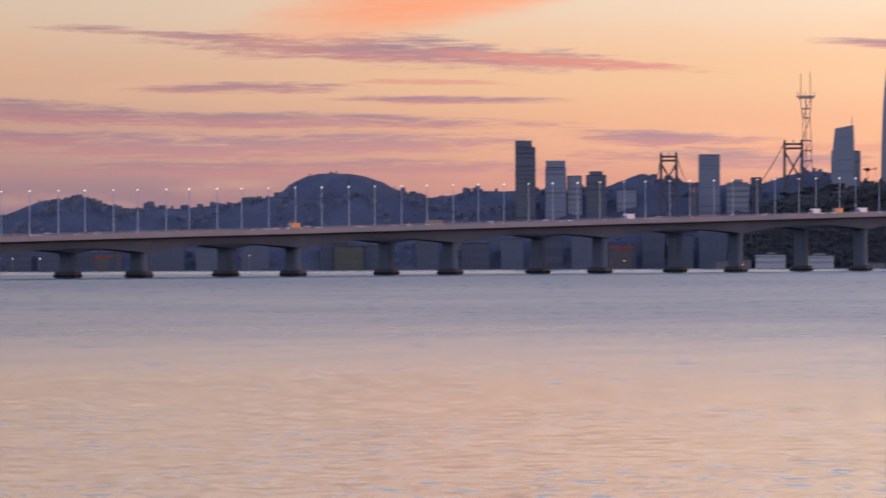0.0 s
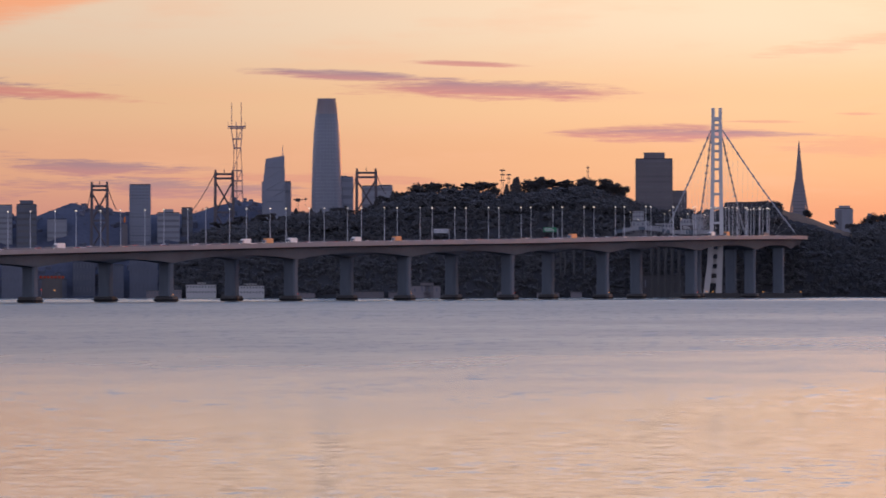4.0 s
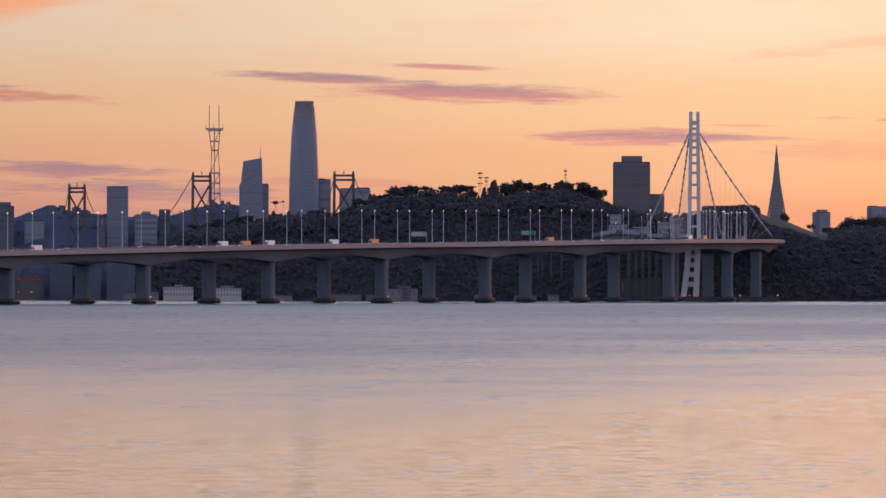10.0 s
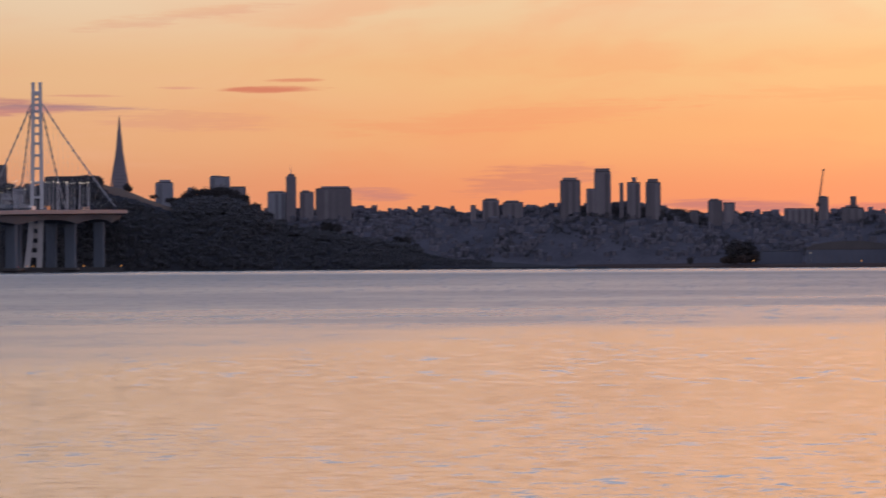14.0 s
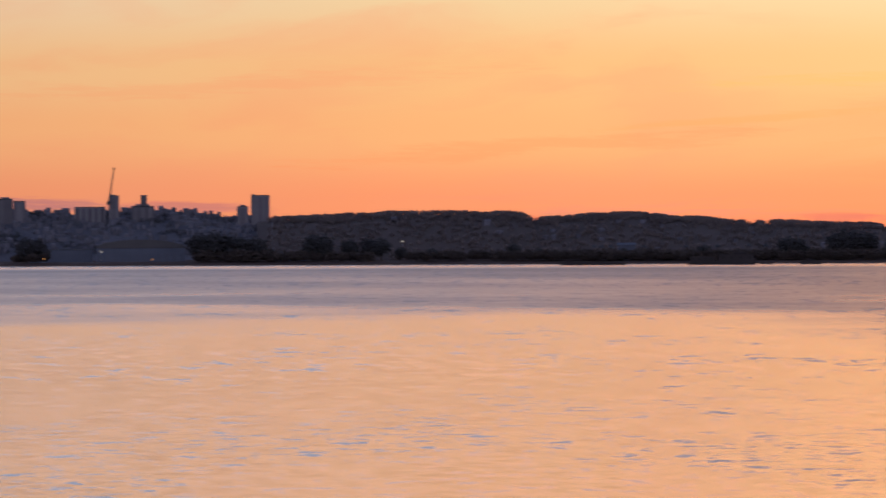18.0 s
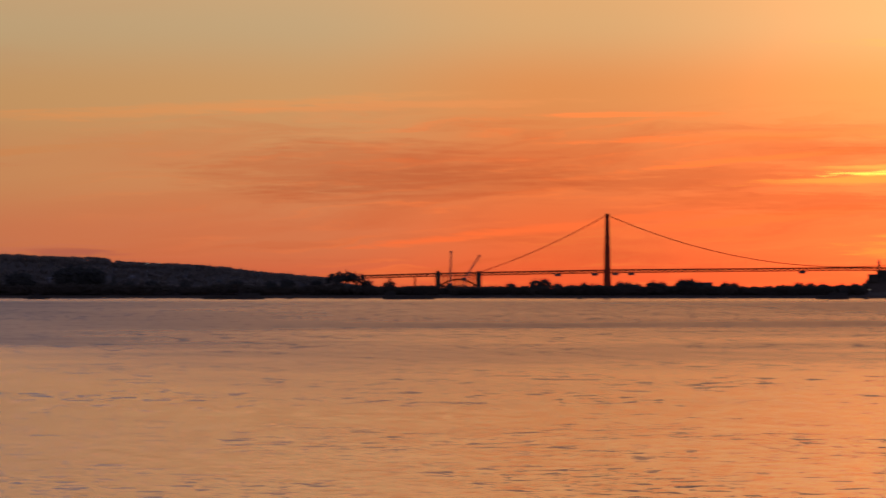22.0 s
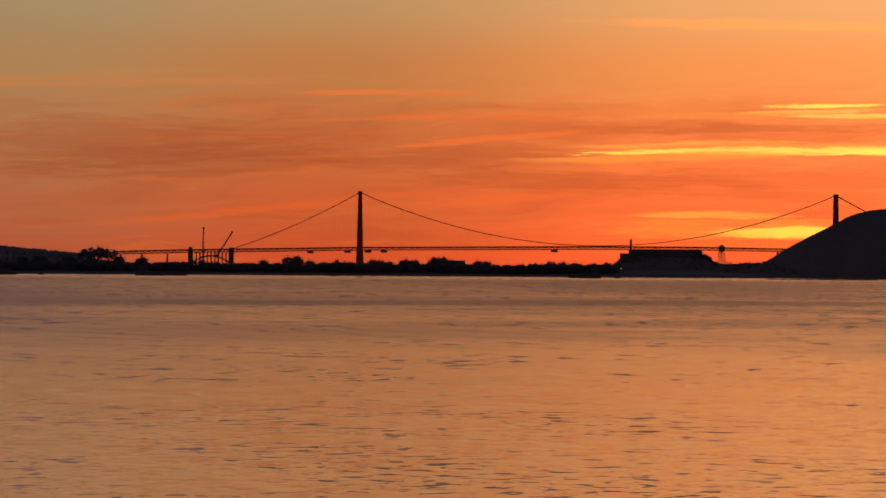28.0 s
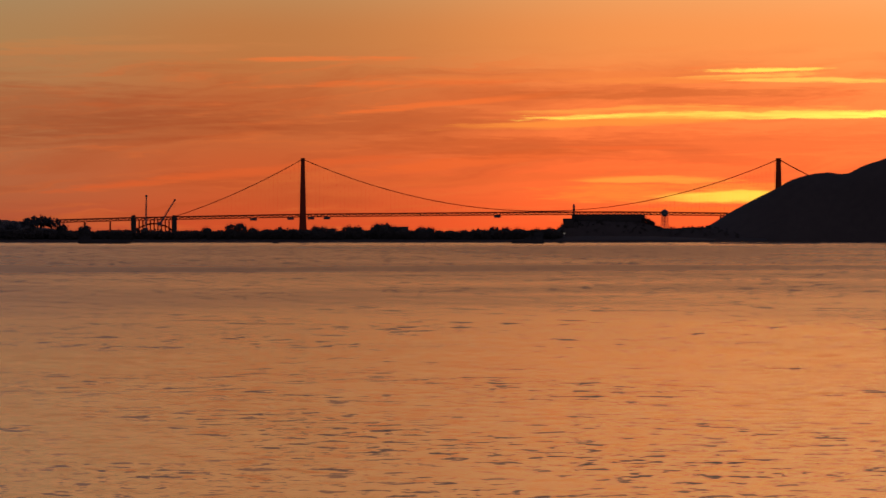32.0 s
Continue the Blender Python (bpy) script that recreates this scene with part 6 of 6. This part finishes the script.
def crane(b, d, e0, b1, e1_, label, jib=0.0):
    t = lattice("tower_crane", b, d, -10, e0, 2.2, label, "crane")
    a, c = Vector((0, 0, rise(e0, d))), Vector((span(b1 - b, d), 0, rise(e1_, d)))
    for o in (-0.7, 0.7):
        part("boom", rod(fresh(), a + Vector((o, 0, 0)), c + Vector((o * 0.4, 0, 0)), 0.38, 0.26, 5), DARK_STEEL, t)
    for i in range(8):
        p, q = a.lerp(c, i / 8), a.lerp(c, (i + 1) / 8)
        s = 0.7 * (1 if i % 2 else -1)
        part("lacing", rod(fresh(), p + Vector((s, 0, 0)), q - Vector((s, 0, 0)), 0.14, sides=4), DARK_STEEL, t)
    part("boom_head", box(fresh(), c.x - 0.9, c.x + 0.9, -0.6, 0.6, c.z - 0.5, c.z + 1.2, 0.2), DARK_STEEL, t)
    part("cabin", box(fresh(), -2.0, 2.0, -1.3, 1.3, a.z - 1.6, a.z + 1.4, 0.3), DARK_STEEL, t)
    if jib:
        part("counter_jib", box(fresh(), -span(jib, d), 0, -0.6, 0.6, a.z - 0.4, a.z + 0.7), DARK_STEEL, t)
        part("hoist_line", rod(fresh(), c, c - Vector((0, 0, 6)), 0.08, sides=4), DARK_STEEL, t)


crane(1829, 4866, 92, 1838, 152, "tower crane with a raised boom above the hillside")
crane(3798, 4640, 4, 3799, 62, "dark crawler crane with an upright boom")
crane(3823, 4640, 14, 3849, 55, "dark crane with a slanting boom", 6)
crane(-292, 4900, 154, -278, 155, "small tower crane on the skyline", 8)


# ---- ships at anchor ----
def ship(b0, b1, d, decks, label, name="barge", category="ship", house=0.7):
    b = (b0 + b1) / 2
    L = span(b1 - b0, d) / 2
    t = thing(name, b, d, 0, label=label, category=category, group="moored boats")
    prof = lambda y: [(-L * 0.96, y, -0.6), (L * 0.93, y, -0.6), (L, y, 2.2), (L * 0.9, y, 1.7), (-L * 0.9, y, 1.7), (-L, y, 2.0)]
    part("hull", loft(fresh(), [prof(-3.5), prof(3.5)]), RUST_HULL, t)
    part("rail", box(fresh(), -L * 0.9, L * 0.9, -3.3, -3.1, 1.7, 2.5), RUST_HULL, t)
    for i, (x0, x1, z0, z1) in enumerate(decks):
        cabin_ = part("deckhouse", box(fresh(), L * x0, L * x1, -2.6, 2.6, z0, z1, 0.2), (STUCCO if house > 0.9 else RUST_HULL), t)
        for k in range(4):
            x = L * (x0 + (x1 - x0) * (k + 0.5) / 4)
            part("window", box(fresh(), x - 0.4, x + 0.4, -2.66, -2.55, z0 + (z1 - z0) * 0.45, z0 + (z1 - z0) * 0.75), RUBBER, cabin_)
        part("mast", rod(fresh(), (L * (x0 + x1) / 2, 0, z1), (L * (x0 + x1) / 2, 0, z1 + 3), 0.12, 0.06), DARK_STEEL, t)


ship(2625, 2745, 4150, [(-0.8, -0.5, 1.7, 3.2)], "long low dark barge moored off the island")
ship(2850, 2975, 4150, [(-0.9, -0.2, 1.7, 6.0), (-0.1, 0.9, 1.7, 7.5), (0.3, 0.7, 7.4, 9.0)], "dark moored barge stacked with deckhouses")
ship(3358, 3473, 4150, [(0.1, 0.8, 1.7, 4.6)], "long dark barge with a low deckhouse")
ship(3678, 3773, 4150, [(-0.95, -0.5, 1.7, 5.0)], "dark low ship moored by the shore")
ship(3050, 3090, 4200, [(-0.5, 0.3, 1.7, 3.6)], "small dark workboat near the shore", "workboat")
ship(4444, 4504, 4180, [(-0.3, 0.5, 1.7, 4.4), (0.35, 0.9, 1.7, 8.2)], "moored vessel with a pale square cabin", "ferry", house=0.8)
for b in (2985, 2997, 3055, 3513, 4028, 4532):
    t = thing("buoy_boat", b, 4200, 0, label="very small dark boat on the water", category="boat", group="small boats")
    part("hull", loft(fresh(), [[(-2.2, y, -0.2), (2.0, y, -0.2), (2.6, y, 0.9), (-2.4, y, 0.8)] for y in (-0.9, 0.9)]), RUST_HULL, t)
    part("cuddy", box(fresh(), -1.0, 0.8, -0.7, 0.7, 0.8, 1.9, 0.15), RUST_HULL, t)

# ---- the prison-like rock island with its long block ----
ALC = 4735
rock_at = ridge("rock_island", [(4496, -16), (4512, -10), (4526, 2), (4534, 16), (4546, 20), (4640, 18), (4682, 18), (4694, 14), (4704, 8), (4716, 5), (4740, 6), (4760, 8), (4790, 8), (4830, 2), (4860, -14)], 4728, 4745, 4775, BLACK_ROCK,
                "dark steep rock island under the long building", lift=0.1, rough=0.03, seed=61.0, rows=8, step=6)
t = thing("cell_block", 4616, ALC + 8, 0, label="long flat dark building on the rock island", category="building")
hw = span(65, ALC)
part("wall", box(fresh(), -hw, hw, 0, 12, rise(10, ALC), rise(29, ALC), 0.3), BACKLIT_STONE, t)
part("roof", box(fresh(), -hw * 1.01, hw * 1.01, -0.3, 12.3, rise(29, ALC), rise(30.5, ALC)), ROOF_DARK, t)
for i in range(22):
    x = -hw + 2 * hw * (i + 0.5) / 22
    part("window", box(fresh(), x - 0.5, x + 0.5, -0.1, 0.1, rise(15, ALC), rise(25, ALC)), RUST_HULL, t)
t = thing("wing_building", 4544, ALC, 0, label="stepped wing below the lighthouse", category="building")
part("wall", box(fresh(), -4, 5, 0, 8, rise(8, ALC), rise(22, ALC), 0.3), BACKLIT_STONE, t)
part("roof", box(fresh(), -4.2, 5.2, -0.2, 8.2, rise(22, ALC), rise(23, ALC)), ROOF_DARK, t)
t = thing("lighthouse", 4555, ALC + 6, 0, label="slim dark lighthouse at the end of the block", category="lighthouse")
part("shaft", rod(fresh(), (0, 0, rise(8, ALC)), (0, 0, rise(43, ALC)), 1.25, 0.9, 8), BACKLIT_STONE, t)
part("gallery", rod(fresh(), (0, 0, rise(43, ALC)), (0, 0, rise(44, ALC)), 1.4, 1.4, 8), DARK_STEEL, t)
part("lantern", rod(fresh(), (0, 0, rise(44, ALC)), (0, 0, rise(47.5, ALC)), 0.8, 0.7, 8), GLASS_DARK, t)
part("cap", rod(fresh(), (0, 0, rise(47.5, ALC)), (0, 0, rise(49, ALC)), 0.85, 0.1, 8), DARK_STEEL, t)
t = thing("water_tower", 4715.5, ALC + 4, 0, label="round water tank on tall thin legs", category="water tower")
part("tank", rod(fresh(), (0, 0, rise(29, ALC)), (0, 0, rise(36, ALC)), span(6, ALC), span(6, ALC), 14), DARK_STEEL, t)
part("roof", rod(fresh(), (0, 0, rise(36, ALC)), (0, 0, rise(39.5, ALC)), span(6.2, ALC), 0.3, 14), DARK_STEEL, t)
part("belly", rod(fresh(), (0, 0, rise(26.5, ALC)), (0, 0, rise(29, ALC)), 1.0, span(6, ALC), 14), DARK_STEEL, t)
for k in range(6):
    a = k * math.pi / 3 + 0.2
    part("leg", rod(fresh(), (span(7, ALC) * math.cos(a), span(7, ALC) * math.sin(a), rise(6, ALC)), (span(5.4, ALC) * math.cos(a), span(5.4, ALC) * math.sin(a), rise(29, ALC)), 0.22, sides=5), DARK_STEEL, t)
for e in (12, 18, 24):
    part("ring_brace", box(fresh(), -span(6, ALC), span(6, ALC), -0.15, 0.15, rise(e, ALC) - 0.15, rise(e, ALC) + 0.15), DARK_STEEL, t)
part("riser", rod(fresh(), (0, 0, rise(6, ALC)), (0, 0, rise(27, ALC)), 0.3), DARK_STEEL, t)
pts, hs = [], []
for i in range(260):
    b = 4510 + 340 * rng.random()
    pts.append(rock_at(b, 0.2 + 0.75 * rng.random()) - Vector((0, 0, 0.3)))
    hs.append(1.0 + 1.8 * rng.random())
for i in range(60):
    b = 4676 + 22 * rng.random()
    pts.append(rock_at(b, 0.7 + 0.25 * rng.random()))
    hs.append(2.5 + 3.5 * rng.random() * (4698 - b) / 22)
forest("rock_scrub", pts, hs, "dark scrub and bushes over the rock island", clumps=24, mat=SHORE_LEAVES)

# a low breakwater off the headland
t = thing("breakwater", 4905, 4080, 0, label="low dark rock breakwater lying off the headland", category="breakwater", kind="structure")
r_ = np.random.default_rng(11)
for i in range(90):
    x = span(-108 + 190 * i / 89, 4080) + r_.normal() * 0.3
    bm = box(fresh(), x - 1.0, x + 1.0, -1.4 + r_.normal() * 0.3, 1.2, -0.8, 0.55 + 0.3 * r_.random(), 0.25, 0.7)
    part("stone", bm, DARK_CONCRETE, t)

# ---- small lights ashore ----
for b, d, e, m in [(1714, 4610, -6, LAMP_AMBER), (1815, 4640, 6, LAMP_WHITE), (1905, 4640, -8, LAMP_AMBER), (2348, 4640, 22, LAMP_WHITE), (3262, 4780, 42, LAMP_WHITE), (3282, 4780, 42, LAMP_WHITE), (4538, 4720, -4, LAMP_WHITE),
                   (-1826, 4750, 4, LAMP_WHITE), (-1803, 4750, 4, LAMP_WHITE), (-1755, 4750, 4, LAMP_WHITE), (-1560, 4750, 14, LAMP_AMBER), (-1385, 4750, 8, LAMP_WHITE), (-745, 4750, -4, LAMP_RED), (-722, 4750, -5, LAMP_AMBER),
                   (2118, 4650, 80, LAMP_AMBER)]:
    t = thing("shore_light", b, d, 0, label="small lit lamp on a pole ashore", category="lamp", group="shore lights")
    z_ = rise(e, d)
    part("pole", rod(fresh(), (0, 0.3, 0), (0, 0.3, z_), 0.1), GREY_STEEL, t)
    part("lens", box(fresh(), -0.6, 0.6, -0.2, 0.2, z_ - 0.3, z_ + 0.3, 0.1), m, t)

# ---- the bank under the lookout ----
verts, faces = [], []
for j, (y, z_) in enumerate([(-900, 8.2), (-200, 7.8), (-30, 7.4), (6, 7.4), (14, 4.0), (22, 0.8), (30, -1.5)]):
    for i in range(13):
        verts.append((-600 + 100 * i, y + 3 * math.sin(i * 1.7), z_ + 0.1 * math.sin(i * 2.3 + j)))
for j in range(6):
    for i in range(12):
        faces.append((j * 13 + i, j * 13 + i + 1, (j + 1) * 13 + i + 1, (j + 1) * 13 + i))
tagged(sheet("ground", verts, faces, GRASS_HILL), "grassy bank above the water at the lookout", "ground", kind="structure")
